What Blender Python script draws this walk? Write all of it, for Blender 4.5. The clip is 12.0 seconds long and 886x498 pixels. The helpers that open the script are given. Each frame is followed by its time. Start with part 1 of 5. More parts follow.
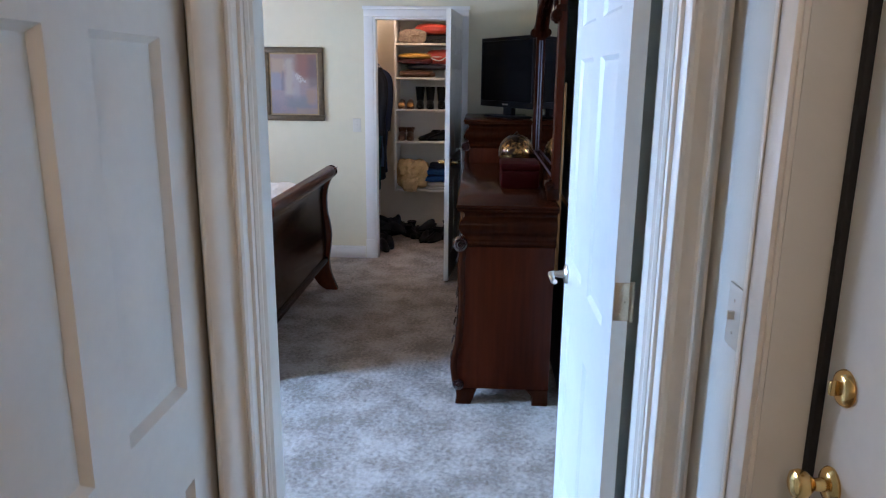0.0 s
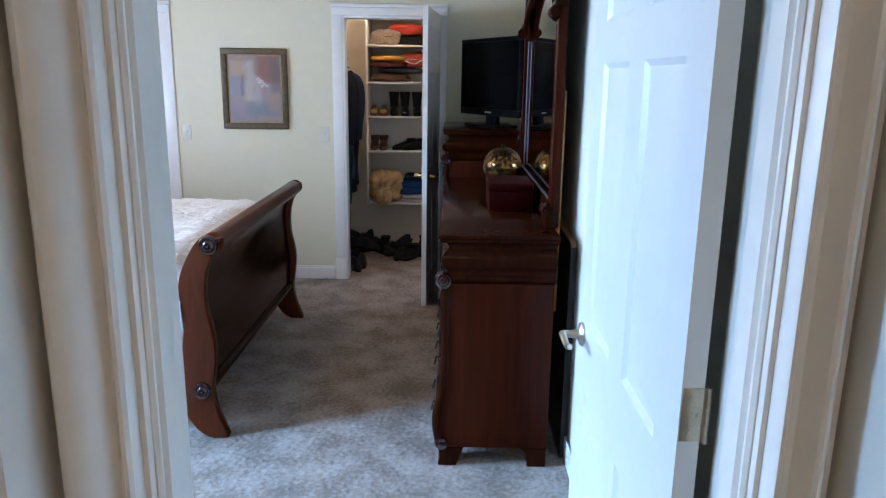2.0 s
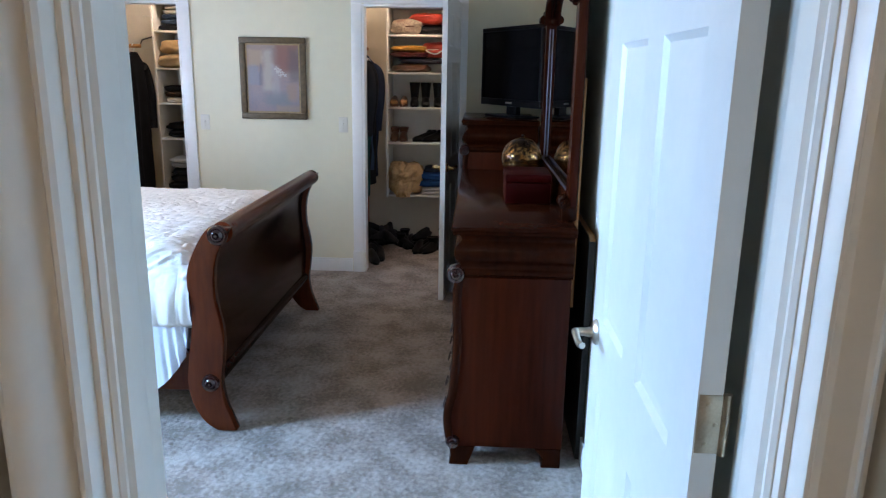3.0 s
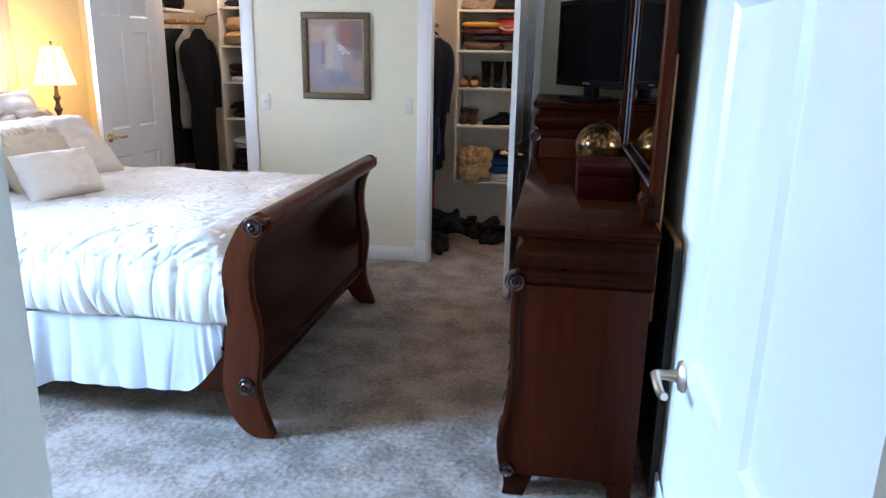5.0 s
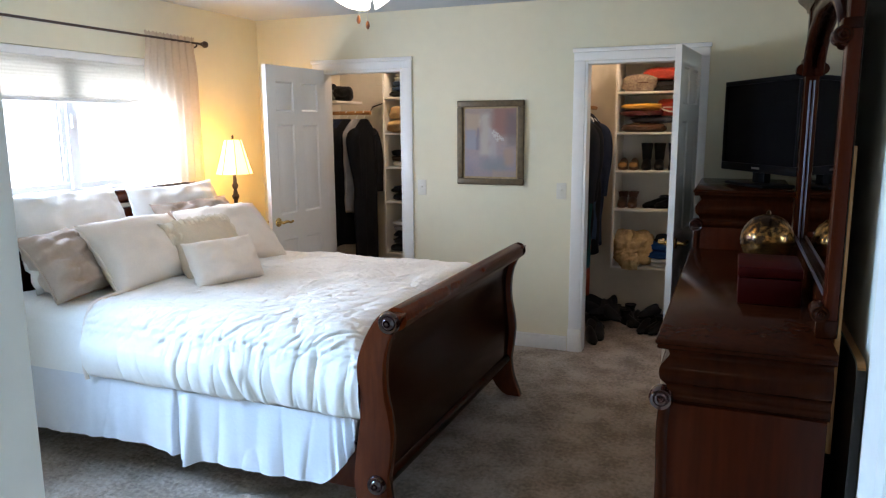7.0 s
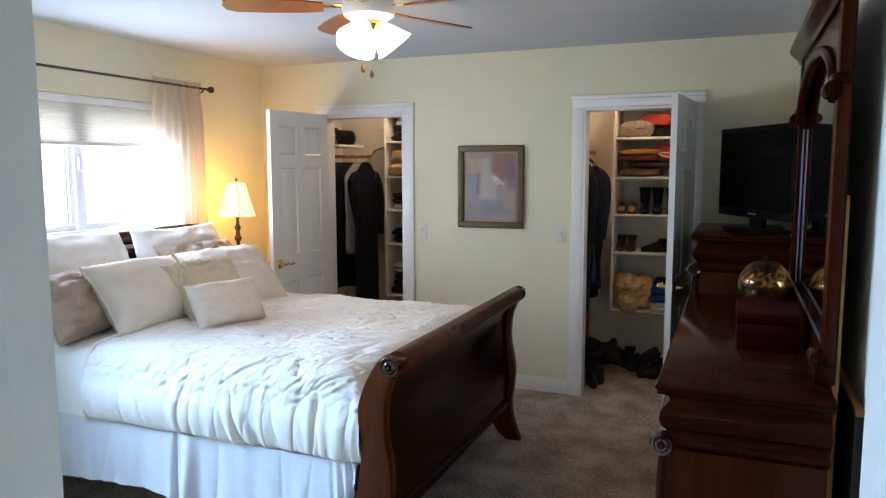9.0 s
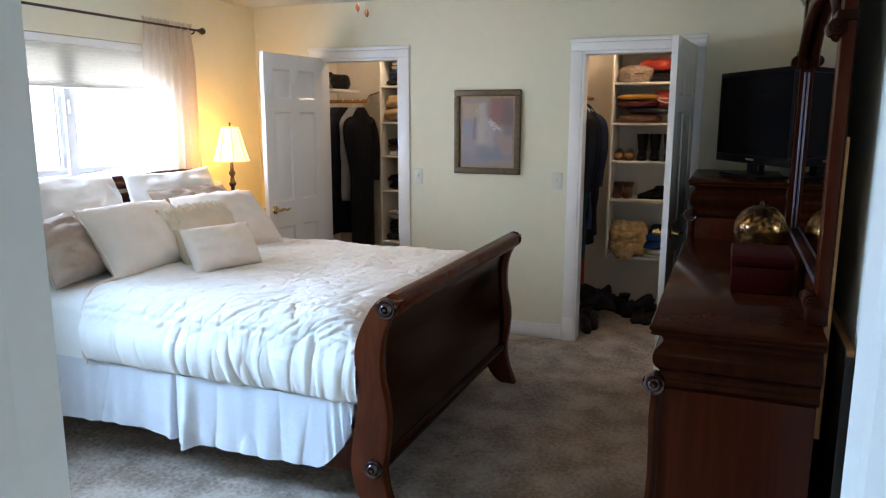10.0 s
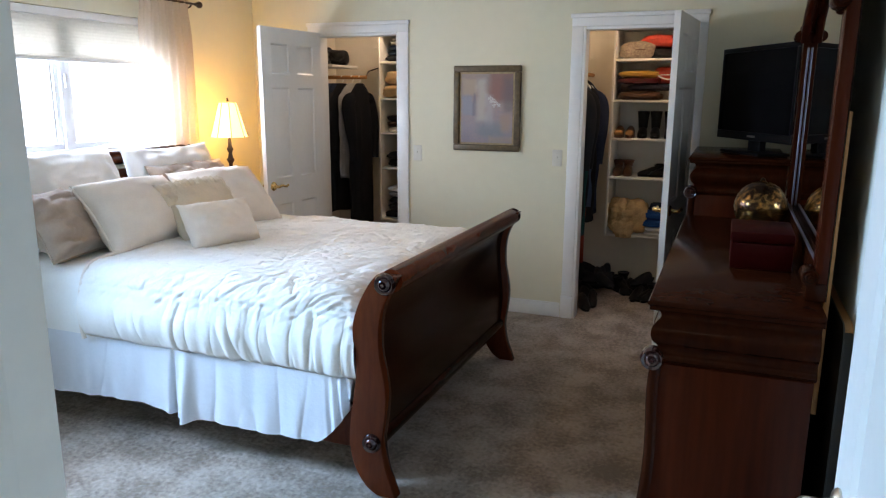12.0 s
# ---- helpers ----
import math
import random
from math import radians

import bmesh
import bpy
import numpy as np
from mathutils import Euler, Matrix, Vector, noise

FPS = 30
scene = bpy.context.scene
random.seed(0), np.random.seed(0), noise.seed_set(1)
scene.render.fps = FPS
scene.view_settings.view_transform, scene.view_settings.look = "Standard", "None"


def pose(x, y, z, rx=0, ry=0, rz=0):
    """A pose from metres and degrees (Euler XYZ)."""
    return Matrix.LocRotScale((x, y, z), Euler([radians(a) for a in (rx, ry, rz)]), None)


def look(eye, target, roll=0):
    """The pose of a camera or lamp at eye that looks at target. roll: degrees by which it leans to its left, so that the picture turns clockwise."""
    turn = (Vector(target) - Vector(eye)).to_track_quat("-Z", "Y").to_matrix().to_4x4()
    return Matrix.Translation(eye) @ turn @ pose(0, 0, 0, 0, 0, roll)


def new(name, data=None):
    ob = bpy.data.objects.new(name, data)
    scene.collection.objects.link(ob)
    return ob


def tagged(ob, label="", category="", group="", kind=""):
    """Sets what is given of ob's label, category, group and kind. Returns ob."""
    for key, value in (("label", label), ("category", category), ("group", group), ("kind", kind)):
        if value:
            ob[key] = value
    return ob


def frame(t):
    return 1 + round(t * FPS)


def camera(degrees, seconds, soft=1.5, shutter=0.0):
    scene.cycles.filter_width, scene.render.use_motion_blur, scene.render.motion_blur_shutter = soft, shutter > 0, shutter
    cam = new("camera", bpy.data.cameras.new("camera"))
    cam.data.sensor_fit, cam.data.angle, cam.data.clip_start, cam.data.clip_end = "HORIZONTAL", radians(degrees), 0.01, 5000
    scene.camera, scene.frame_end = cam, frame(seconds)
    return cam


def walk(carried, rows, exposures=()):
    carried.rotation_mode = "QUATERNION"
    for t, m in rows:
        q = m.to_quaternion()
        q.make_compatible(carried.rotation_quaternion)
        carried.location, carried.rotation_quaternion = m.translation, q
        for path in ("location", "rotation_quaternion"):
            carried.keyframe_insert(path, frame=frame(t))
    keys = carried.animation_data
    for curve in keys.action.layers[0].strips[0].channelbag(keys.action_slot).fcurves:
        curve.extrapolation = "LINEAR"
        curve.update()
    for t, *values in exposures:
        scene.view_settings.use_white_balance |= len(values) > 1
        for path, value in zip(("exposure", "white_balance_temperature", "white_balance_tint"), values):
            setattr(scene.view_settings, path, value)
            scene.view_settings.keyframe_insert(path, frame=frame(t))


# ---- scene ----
cam = camera(63.5, 12.0, soft=1.2)
PATH = [
    (0, (0.153, -0.125, 1.579), (0.06, 1.817, 1.108), 0.6),
    (0.5, (0.16, -0.042, 1.592), (0.063, 1.899, 1.121), 1.1),
    (1, (0.141, 0.168, 1.578), (0.054, 2.108, 1.098), 1.1),
    (1.5, (0.11, 0.358, 1.575), (0.102, 2.304, 1.114), 0.2),
    (2, (0.102, 0.404, 1.592), (0.082, 2.35, 1.129), 0.8),
    (2.5, (0.133, 0.471, 1.572), (0.064, 2.415, 1.107), 1.4),
    (3, (0.146, 0.496, 1.563), (0.058, 2.435, 1.084), 1.0),
    (5, (0.183, 0.86, 1.544), (-0.11, 2.765, 1.012), 1.1),
    (5.5, (0.181, 0.954, 1.566), (-0.277, 2.832, 1.051), 1.1),
    (6, (0.214, 1.01, 1.585), (-0.48, 2.832, 1.137), 1.1),
    (6.5, (0.238, 1.025, 1.589), (-0.494, 2.838, 1.164), -0.2),
    (7, (0.247, 1.02, 1.613), (-0.499, 2.845, 1.276), -0.4),
    (8.8, (0.257, 1.005, 1.616), (-0.5, 2.846, 1.415), -0.1),
    (9, (0.251, 0.985, 1.633), (-0.498, 2.826, 1.408), -0.1),
    (9.5, (0.254, 0.997, 1.602), (-0.489, 2.83, 1.301), -0.4),
    (10, (0.248, 0.988, 1.607), (-0.482, 2.814, 1.243), 0.1),
    (10.5, (0.252, 1.002, 1.592), (-0.476, 2.825, 1.209), -0.2),
    (11, (0.252, 0.983, 1.601), (-0.467, 2.804, 1.195), -0.1),
    (11.5, (0.253, 0.985, 1.598), (-0.466, 2.805, 1.18), 0.2),
    (12, (0.248, 0.997, 1.591), (-0.476, 2.813, 1.17), 0.3),
]
EXPOSURES = [(0, -0.10, 5680, 22), (1.5, -0.06, 5640, 19), (2.2, -0.10, 5680, 18), (3, -0.12, 5720, 17), (5, 0.02, 5800, 19), (5.6, 0.09, 5900, 19), (6.2, -0.18, 6220, 16), (7, -0.32, 6320, 16), (8.8, -0.50, 6370, 16), (12, -0.45, 6370, 16)]
walk(cam, [(t, look(eye, target, roll)) for t, eye, target, roll in PATH], EXPOSURES)

# ---------------------------------------------------------------- world and lights
world = bpy.data.worlds.new("world")
scene.world = world
world.use_nodes = True
wn, wl = world.node_tree.nodes, world.node_tree.links
sky = wn.new("ShaderNodeTexSky")
sky.sky_type, sky.sun_disc, sky.sun_elevation, sky.sun_rotation = "NISHITA", False, radians(48), radians(250)
wl.new(sky.outputs[0], wn["Background"].inputs[0])
wn["Background"].inputs[1].default_value = 0.12


def lamp_light(name, kind, m, power, colour, size=0.1, size_y=0.0):
    data = bpy.data.lights.new(name, kind)
    data.energy, data.color = power, colour
    if kind == "AREA":
        data.shape, data.size, data.size_y = "RECTANGLE", size, size_y or size
    elif kind == "SUN":
        data.angle = size
    else:
        data.shadow_soft_size = size
    ob = new(name, data)
    ob.matrix_world = m
    return ob


SKY_BLUE = (0.39, 0.665, 1.0)
lamp_light("sun", "SUN", look((-8, -4, 9), (0, 0, 0)), 1.2, (1.0, 0.96, 0.9), radians(10))
lamp_light("window_sky", "AREA", pose(-3.475, 4.22, 1.5, 0, -90, 0), 98, (0.63, 0.79, 1.0), 0.5, 1.42)
side = lamp_light("side_window_sky", "AREA", look((-3.47, 2.40, 1.72), (-0.5, 2.6, 0.1)), 85, SKY_BLUE, 0.62, 1.1)
side.data.spread = radians(84)
FAN_XY = (-1.30, 3.92)
for k in range(3):
    a = radians(30 + 120 * k)
    lamp_light("fan_bulb", "POINT", pose(FAN_XY[0] + 0.09 * math.cos(a), FAN_XY[1] + 0.09 * math.sin(a), 2.19), 5.2, (1.0, 0.60, 0.15), 0.03)
lamp_light("table_lamp_bulb", "POINT", pose(-3.15, 5.31, 1.40), 14, (1.0, 0.51, 0.07), 0.03)
lamp_light("closet_bulb", "POINT", pose(-2.45, 6.6, 2.36), 17, (1.0, 0.74, 0.50), 0.05)
lamp_light("closet_bulb", "POINT", pose(-0.42, 6.55, 2.36), 14.5, (1.0, 0.72, 0.46), 0.05)
# added fill for the light that reaches the hall from behind the walker
lamp_light("hall_bulb", "POINT", pose(0.1, -1.3, 2.30), 21, (1.0, 0.76, 0.54), 0.10)


# ---------------------------------------------------------------- materials
def shader(name, colour, rough=0.5, metal=0.0, vary=0.08, scale=6.0, bump=0.0, bump_scale=120.0, second=None, coat=0.0, sheen=0.0, stretch=(1, 1, 1), spec=0.5):
    """A principled material with colour variation at two scales and fine relief, in object space metres."""
    m = bpy.data.materials.new(name)
    m.use_nodes = True
    n, l = m.node_tree.nodes, m.node_tree.links
    p = n["Principled BSDF"]
    p.inputs["Roughness"].default_value, p.inputs["Metallic"].default_value = rough, metal
    p.inputs["Coat Weight"].default_value, p.inputs["Sheen Weight"].default_value = coat, sheen
    p.inputs["Specular IOR Level"].default_value = spec
    co = n.new("ShaderNodeTexCoord")
    mp = n.new("ShaderNodeMapping")
    mp.inputs["Scale"].default_value = stretch
    l.new(co.outputs["Object"], mp.inputs[0])
    a, b = n.new("ShaderNodeTexNoise"), n.new("ShaderNodeTexNoise")
    a.inputs["Scale"].default_value, a.inputs["Detail"].default_value = scale, 5
    b.inputs["Scale"].default_value, b.inputs["Detail"].default_value = scale * 9, 3
    mixn = n.new("ShaderNodeMix")
    mixn.inputs[0].default_value = 0.4
    for q in (a, b):
        l.new(mp.outputs[0], q.inputs["Vector"])
    l.new(a.outputs[0], mixn.inputs[2])
    l.new(b.outputs[0], mixn.inputs[3])
    ramp = n.new("ShaderNodeValToRGB")
    lo = second or tuple(c * (1 - vary) for c in colour)
    hi = tuple(min(1, c * (1 + (vary if not second else 0))) for c in colour)
    ramp.color_ramp.elements[0].position, ramp.color_ramp.elements[0].color = 0.32, (*lo, 1)
    ramp.color_ramp.elements[1].position, ramp.color_ramp.elements[1].color = 0.68, (*hi, 1)
    l.new(mixn.outputs[0], ramp.inputs[0])
    l.new(ramp.outputs[0], p.inputs["Base Color"])
    if bump:
        c = n.new("ShaderNodeTexNoise")
        c.inputs["Scale"].default_value, c.inputs["Detail"].default_value = bump_scale, 3
        l.new(mp.outputs[0], c.inputs["Vector"])
        bn = n.new("ShaderNodeBump")
        bn.inputs["Strength"].default_value, bn.inputs["Distance"].default_value = min(1, bump), 0.004
        l.new(c.outputs[0], bn.inputs["Height"])
        l.new(bn.outputs[0], p.inputs["Normal"])
    return m


def glow(name, colour, strength, base=(0.9, 0.9, 0.9)):
    m = shader(name, base, 0.4)
    p = m.node_tree.nodes["Principled BSDF"]
    p.inputs["Emission Color"].default_value, p.inputs["Emission Strength"].default_value = (*colour, 1), strength
    return m


def sheer(name, colour, through_part, see=0.0):
    """Thin cloth: part diffuse, part translucent, part open weave."""
    m = bpy.data.materials.new(name)
    m.use_nodes = True
    n, l = m.node_tree.nodes, m.node_tree.links
    n.remove(n["Principled BSDF"])
    d, t, x, g = n.new("ShaderNodeBsdfDiffuse"), n.new("ShaderNodeBsdfTranslucent"), n.new("ShaderNodeMixShader"), n.new("ShaderNodeBsdfTransparent")
    tex, ramp, co = n.new("ShaderNodeTexNoise"), n.new("ShaderNodeValToRGB"), n.new("ShaderNodeTexCoord")
    tex.inputs["Scale"].default_value = 60
    ramp.color_ramp.elements[0].color = (*[c * 0.88 for c in colour], 1)
    ramp.color_ramp.elements[1].color = (*colour, 1)
    l.new(co.outputs["Object"], tex.inputs["Vector"])
    l.new(tex.outputs[0], ramp.inputs[0])
    for q in (d, t):
        l.new(ramp.outputs[0], q.inputs[0])
    x.inputs[0].default_value = through_part
    l.new(d.outputs[0], x.inputs[1])
    l.new(t.outputs[0], x.inputs[2])
    y = n.new("ShaderNodeMixShader")
    y.inputs[0].default_value = see
    l.new(x.outputs[0], y.inputs[1])
    l.new(g.outputs[0], y.inputs[2])
    l.new(y.outputs[0], n["Material Output"].inputs[0])
    return m


WALL = shader("cream_wall_paint", (0.705, 0.668, 0.505), 0.75, vary=0.03, scale=1.5, bump=0.12, bump_scale=90)
# white greyed down so that the ceiling looks dimmer and bounces less light
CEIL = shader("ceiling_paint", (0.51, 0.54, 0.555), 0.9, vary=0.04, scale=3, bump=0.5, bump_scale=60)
HALLWALL = shader("hall_wall_paint", (0.72, 0.69, 0.60), 0.7, vary=0.03, scale=1.5, bump=0.12, bump_scale=90)
CLOSETWALL = shader("closet_wall_paint", (0.76, 0.70, 0.60), 0.8, vary=0.04, scale=2, bump=0.1)
WHITE = shader("white_gloss_paint", (0.78, 0.78, 0.76), 0.32, vary=0.03, scale=4, bump=0.05, bump_scale=60)
# white dimmed and greened to offset the strong blue light on door_3
DOORPAINT = shader("pale_door_paint", (0.68, 0.69, 0.65), 0.35, vary=0.03, scale=4, bump=0.05, bump_scale=60)
CREAMPAINT = shader("cream_gloss_paint", (0.80, 0.75, 0.65), 0.35, vary=0.04, scale=4, bump=0.06, bump_scale=60)
GREYPAINT = shader("dull_white_paint", (0.76, 0.715, 0.63), 0.45, vary=0.04, scale=4, bump=0.06, bump_scale=60)
CARPET = shader("cut_pile_carpet", (0.40, 0.33, 0.275), 0.95, second=(0.20, 0.158, 0.125), scale=5.0, bump=0.45, bump_scale=300, sheen=0.15, spec=0.1)
cr = [q for q in CARPET.node_tree.nodes if q.type == "VALTORGB"][0].color_ramp
cr.elements[0].position, cr.elements[1].position = 0.40, 0.60
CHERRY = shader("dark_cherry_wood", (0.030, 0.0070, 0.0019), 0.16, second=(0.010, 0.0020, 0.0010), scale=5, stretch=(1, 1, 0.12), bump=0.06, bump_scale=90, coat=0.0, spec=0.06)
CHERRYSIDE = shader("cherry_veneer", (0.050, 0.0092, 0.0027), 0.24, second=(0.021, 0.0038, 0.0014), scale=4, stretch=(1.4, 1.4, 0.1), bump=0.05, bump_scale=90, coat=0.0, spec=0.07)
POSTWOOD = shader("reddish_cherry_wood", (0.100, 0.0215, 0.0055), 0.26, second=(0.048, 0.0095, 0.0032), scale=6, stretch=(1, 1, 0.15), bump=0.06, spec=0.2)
PALEWOOD = shader("bare_pine", (0.40, 0.185, 0.052), 0.6, vary=0.2, scale=8, stretch=(1, 1, 0.1), bump=0.2)
BRASS = shader("polished_brass", (0.80, 0.56, 0.22), 0.18, 1.0, vary=0.06, scale=20)
NICKEL = shader("satin_nickel", (0.62, 0.58, 0.50), 0.28, 1.0, vary=0.06, scale=20)
HINGE = shader("dull_brass_hinge", (0.44, 0.375, 0.27), 0.36, 0.95, vary=0.15, scale=30)
DARKMETAL = shader("dark_bronze", (0.05, 0.035, 0.028), 0.4, 0.6, vary=0.2, scale=20)
BLACK = shader("black_plastic", (0.004, 0.004, 0.0045), 0.30, vary=0.1, scale=10, spec=0.05)
SCREEN = shader("dark_screen", (0.003, 0.003, 0.0035), 0.14, vary=0.1, scale=3, spec=0.05)
RUBBER = shader("black_weatherstrip", (0.02, 0.018, 0.016), 0.8, vary=0.2)
DUVET = shader("ivory_ruched_cotton", (0.80, 0.77, 0.72), 0.9, vary=0.04, scale=8, bump=0.35, bump_scale=45, sheen=0.2, spec=0.2)
SKIRT = shader("pale_bed_skirt_cotton", (0.64, 0.665, 0.71), 0.9, vary=0.03, scale=6, bump=0.2, bump_scale=60, spec=0.2)
SHEETM = shader("white_sheet_cotton", (0.80, 0.79, 0.76), 0.9, vary=0.03, scale=8, bump=0.2, bump_scale=60, spec=0.2)
LINEN = shader("ivory_linen", (0.76, 0.685, 0.605), 0.9, vary=0.05, scale=14, bump=0.35, bump_scale=220, spec=0.2)
ROSETTE = shader("polished_dark_turning", (0.030, 0.009, 0.007), 0.08, vary=0.2, scale=20, coat=0.5)
TAUPE = shader("taupe_satin", (0.39, 0.30, 0.235), 0.6, vary=0.1, scale=8, bump=0.2, bump_scale=80, sheen=0.3)
BEIGE = shader("beige_ruffled_silk", (0.62, 0.53, 0.40), 0.7, vary=0.08, scale=10, bump=0.4, bump_scale=160)
PLATE = shader("white_switch_plastic", (0.66, 0.64, 0.56), 0.35, vary=0.02)
GOLD = shader("mottled_gold_glaze", (0.50, 0.25, 0.06), 0.20, 0.85, second=(0.030, 0.014, 0.007), scale=6, bump=0.2, bump_scale=40)
gr = [q for q in GOLD.node_tree.nodes if q.type == "VALTORGB"][0].color_ramp
gr.elements[0].position, gr.elements[1].position = 0.43, 0.60
REDBOX = shader("red_lacquer", (0.022, 0.0009, 0.0007), 0.38, vary=0.2, scale=8, spec=0.05)
FRAMEM = shader("bronze_picture_frame", (0.10, 0.072, 0.04), 0.4, 0.4, vary=0.35, scale=30, bump=0.3, bump_scale=120)
SHELFW = shader("white_melamine", (0.80, 0.77, 0.71), 0.4, vary=0.03)
MIRROR = shader("mirror_silver", (0.92, 0.93, 0.94), 0.0, 1.0, vary=0.0)
BEVEL = shader("bevelled_mirror_edge", (0.09, 0.085, 0.105), 0.35, 0.5, vary=0.05, scale=20)
BLADEW = shader("fan_blade_wood", (0.22, 0.08, 0.03), 0.35, vary=0.25, scale=6, stretch=(0.2, 1, 1))
FROST = glow("frosted_lit_glass", (1.0, 0.93, 0.82), 4.0)
SHADEM = glow("lit_lamp_shade", (1.0, 0.78, 0.48), 1.15, (0.8, 0.7, 0.5))
BULB = glow("lit_bulb", (1.0, 0.85, 0.65), 12.0)
VINYL = shader("white_vinyl", (0.80, 0.82, 0.84), 0.35, vary=0.02)
SHEERM = sheer("sheer_blush_voile", (0.67, 0.56, 0.45), 0.5, 0.22)
CELL = sheer("cellular_shade_cloth", (0.88, 0.86, 0.80), 0.75)
SKYGLOW = glow("bright_outdoors", (0.90, 0.96, 1.0), 6.0)


def glass_material():
    m = bpy.data.materials.new("window_glass")
    m.use_nodes = True
    p = m.node_tree.nodes["Principled BSDF"]
    p.inputs["Transmission Weight"].default_value, p.inputs["Roughness"].default_value, p.inputs["IOR"].default_value = 1.0, 0.0, 1.45
    return m


GLASS = glass_material()


# ---------------------------------------------------------------- building helpers
def solid(name, bm, material, parent=None, smooth=True, angle=40):
    me = bpy.data.meshes.new(name)
    bmesh.ops.recalc_face_normals(bm, faces=bm.faces)
    bm.to_mesh(me)
    bm.free()
    for one in material if isinstance(material, (list, tuple)) else (material,):
        me.materials.append(one)
    if smooth:
        me.polygons.foreach_set("use_smooth", [True] * len(me.polygons))
        me.set_sharp_from_angle(angle=radians(angle))
    ob = new(name, me)
    ob.parent = parent
    return ob


def part(name, bm, material, parent, label="", **kw):
    return tagged(solid(name, bm, material, parent, **kw), label)


def thing(name, m, label, category, group="", kind=""):
    ob = new(name)
    ob.empty_display_size = 0.05
    ob.matrix_world = m
    return tagged(ob, label, category, group, kind)


def setting(name, bm, material, label, category, **kw):
    return tagged(solid(name, bm, material, None, **kw), label, category, "", "structure")


def box(bm, x0, x1, y0, y1, z0, z1, bevel=0.0, seg=2):
    """A box with corners at the given places, added to bm."""
    r = bmesh.ops.create_cube(bm, size=1.0)
    vs = r["verts"]
    bmesh.ops.scale(bm, vec=(abs(x1 - x0), abs(y1 - y0), abs(z1 - z0)), verts=vs)
    bmesh.ops.translate(bm, vec=((x0 + x1) / 2, (y0 + y1) / 2, (z0 + z1) / 2), verts=vs)
    if bevel:
        es = list({e for v in vs for e in v.link_edges})
        bmesh.ops.bevel(bm, geom=es, offset=bevel, segments=seg, profile=0.5, affect="EDGES")
    return bm


def boxes(*rows, bevel=0.0):
    bm = bmesh.new()
    for r in rows:
        box(bm, *r, bevel=bevel)
    return bm


def lathe(profile, seg=28, m=None):
    """A turned solid: profile rows of (radius, height)."""
    bm = bmesh.new()
    rings = []
    for r, z in profile:
        rings.append([bm.verts.new((r * math.cos(2 * math.pi * k / seg), r * math.sin(2 * math.pi * k / seg), z)) for k in range(seg)])
    for a, b in zip(rings, rings[1:]):
        for k in range(seg):
            bm.faces.new((a[k], a[(k + 1) % seg], b[(k + 1) % seg], b[k]))
    bm.faces.new(rings[0])
    bm.faces.new(rings[-1])
    if m:
        bm.transform(m)
    return bm


def tube(points, radius, seg=10, close=True):
    """A round bar along a line of points; radius may be a list."""
    bm = bmesh.new()
    pts = [Vector(p) for p in points]
    rings, side = [], None
    for i, p in enumerate(pts):
        d = (pts[min(i + 1, len(pts) - 1)] - pts[max(i - 1, 0)]).normalized()
        side = (side - d * side.dot(d)).normalized() if side else d.orthogonal().normalized()
        up = d.cross(side)
        r = radius[i] if isinstance(radius, (list, tuple)) else radius
        rings.append([bm.verts.new(p + r * (math.cos(2 * math.pi * k / seg) * side + math.sin(2 * math.pi * k / seg) * up)) for k in range(seg)])
    for a, b in zip(rings, rings[1:]):
        for k in range(seg):
            bm.faces.new((a[k], a[(k + 1) % seg], b[(k + 1) % seg], b[k]))
    bm.faces.new(rings[0])
    bm.faces.new(rings[-1])
    return bm


def smooth_line(pts, steps=5):
    """Catmull-Rom points through pts."""
    pts = [np.array(p, float) for p in pts]
    out = []
    for i in range(len(pts) - 1):
        a, b, c, d = pts[max(i - 1, 0)], pts[i], pts[i + 1], pts[min(i + 2, len(pts) - 1)]
        for s in range(steps):
            t = s / steps
            out.append(0.5 * (2 * b + (c - a) * t + (2 * a - 5 * b + 4 * c - d) * t * t + (3 * b - a - 3 * c + d) * t ** 3))
    return [tuple(float(v) for v in p) for p in out + [pts[-1]]]


def extrude(outline, axis, lo, hi, bevel=0.0):
    """A closed outline of (a, z) swept along axis 'x' or 'y' from lo to hi."""
    bm = bmesh.new()
    put = (lambda a, z, w: (a, w, z)) if axis == "y" else (lambda a, z, w: (w, a, z))
    f0 = [bm.verts.new(put(a, z, lo)) for a, z in outline]
    f1 = [bm.verts.new(put(a, z, hi)) for a, z in outline]
    n = len(outline)
    for k in range(n):
        bm.faces.new((f0[k], f0[(k + 1) % n], f1[(k + 1) % n], f1[k]))
    caps = [bm.faces.new(f0), bm.faces.new(f1)]
    bmesh.ops.recalc_face_normals(bm, faces=bm.faces)
    if bevel:
        bmesh.ops.bevel(bm, geom=[e for f in caps for e in f.edges], offset=bevel, segments=2, profile=0.5, affect="EDGES")
    bmesh.ops.triangulate(bm, faces=[f for f in bm.faces if len(f.verts) > 4])
    return bm


def grid(nu, nv, place, thick=0.0):
    """A sheet of nu by nv quads; place(u, v) gives each vertex, u and v in 0..1."""
    bm = bmesh.new()
    vs = [[bm.verts.new(place(i / nu, j / nv)) for j in range(nv + 1)] for i in range(nu + 1)]
    for i in range(nu):
        for j in range(nv):
            bm.faces.new((vs[i][j], vs[i + 1][j], vs[i + 1][j + 1], vs[i][j + 1]))
    if thick:
        bmesh.ops.recalc_face_normals(bm, faces=bm.faces)
        bmesh.ops.solidify(bm, geom=bm.faces, thickness=thick)
    return bm


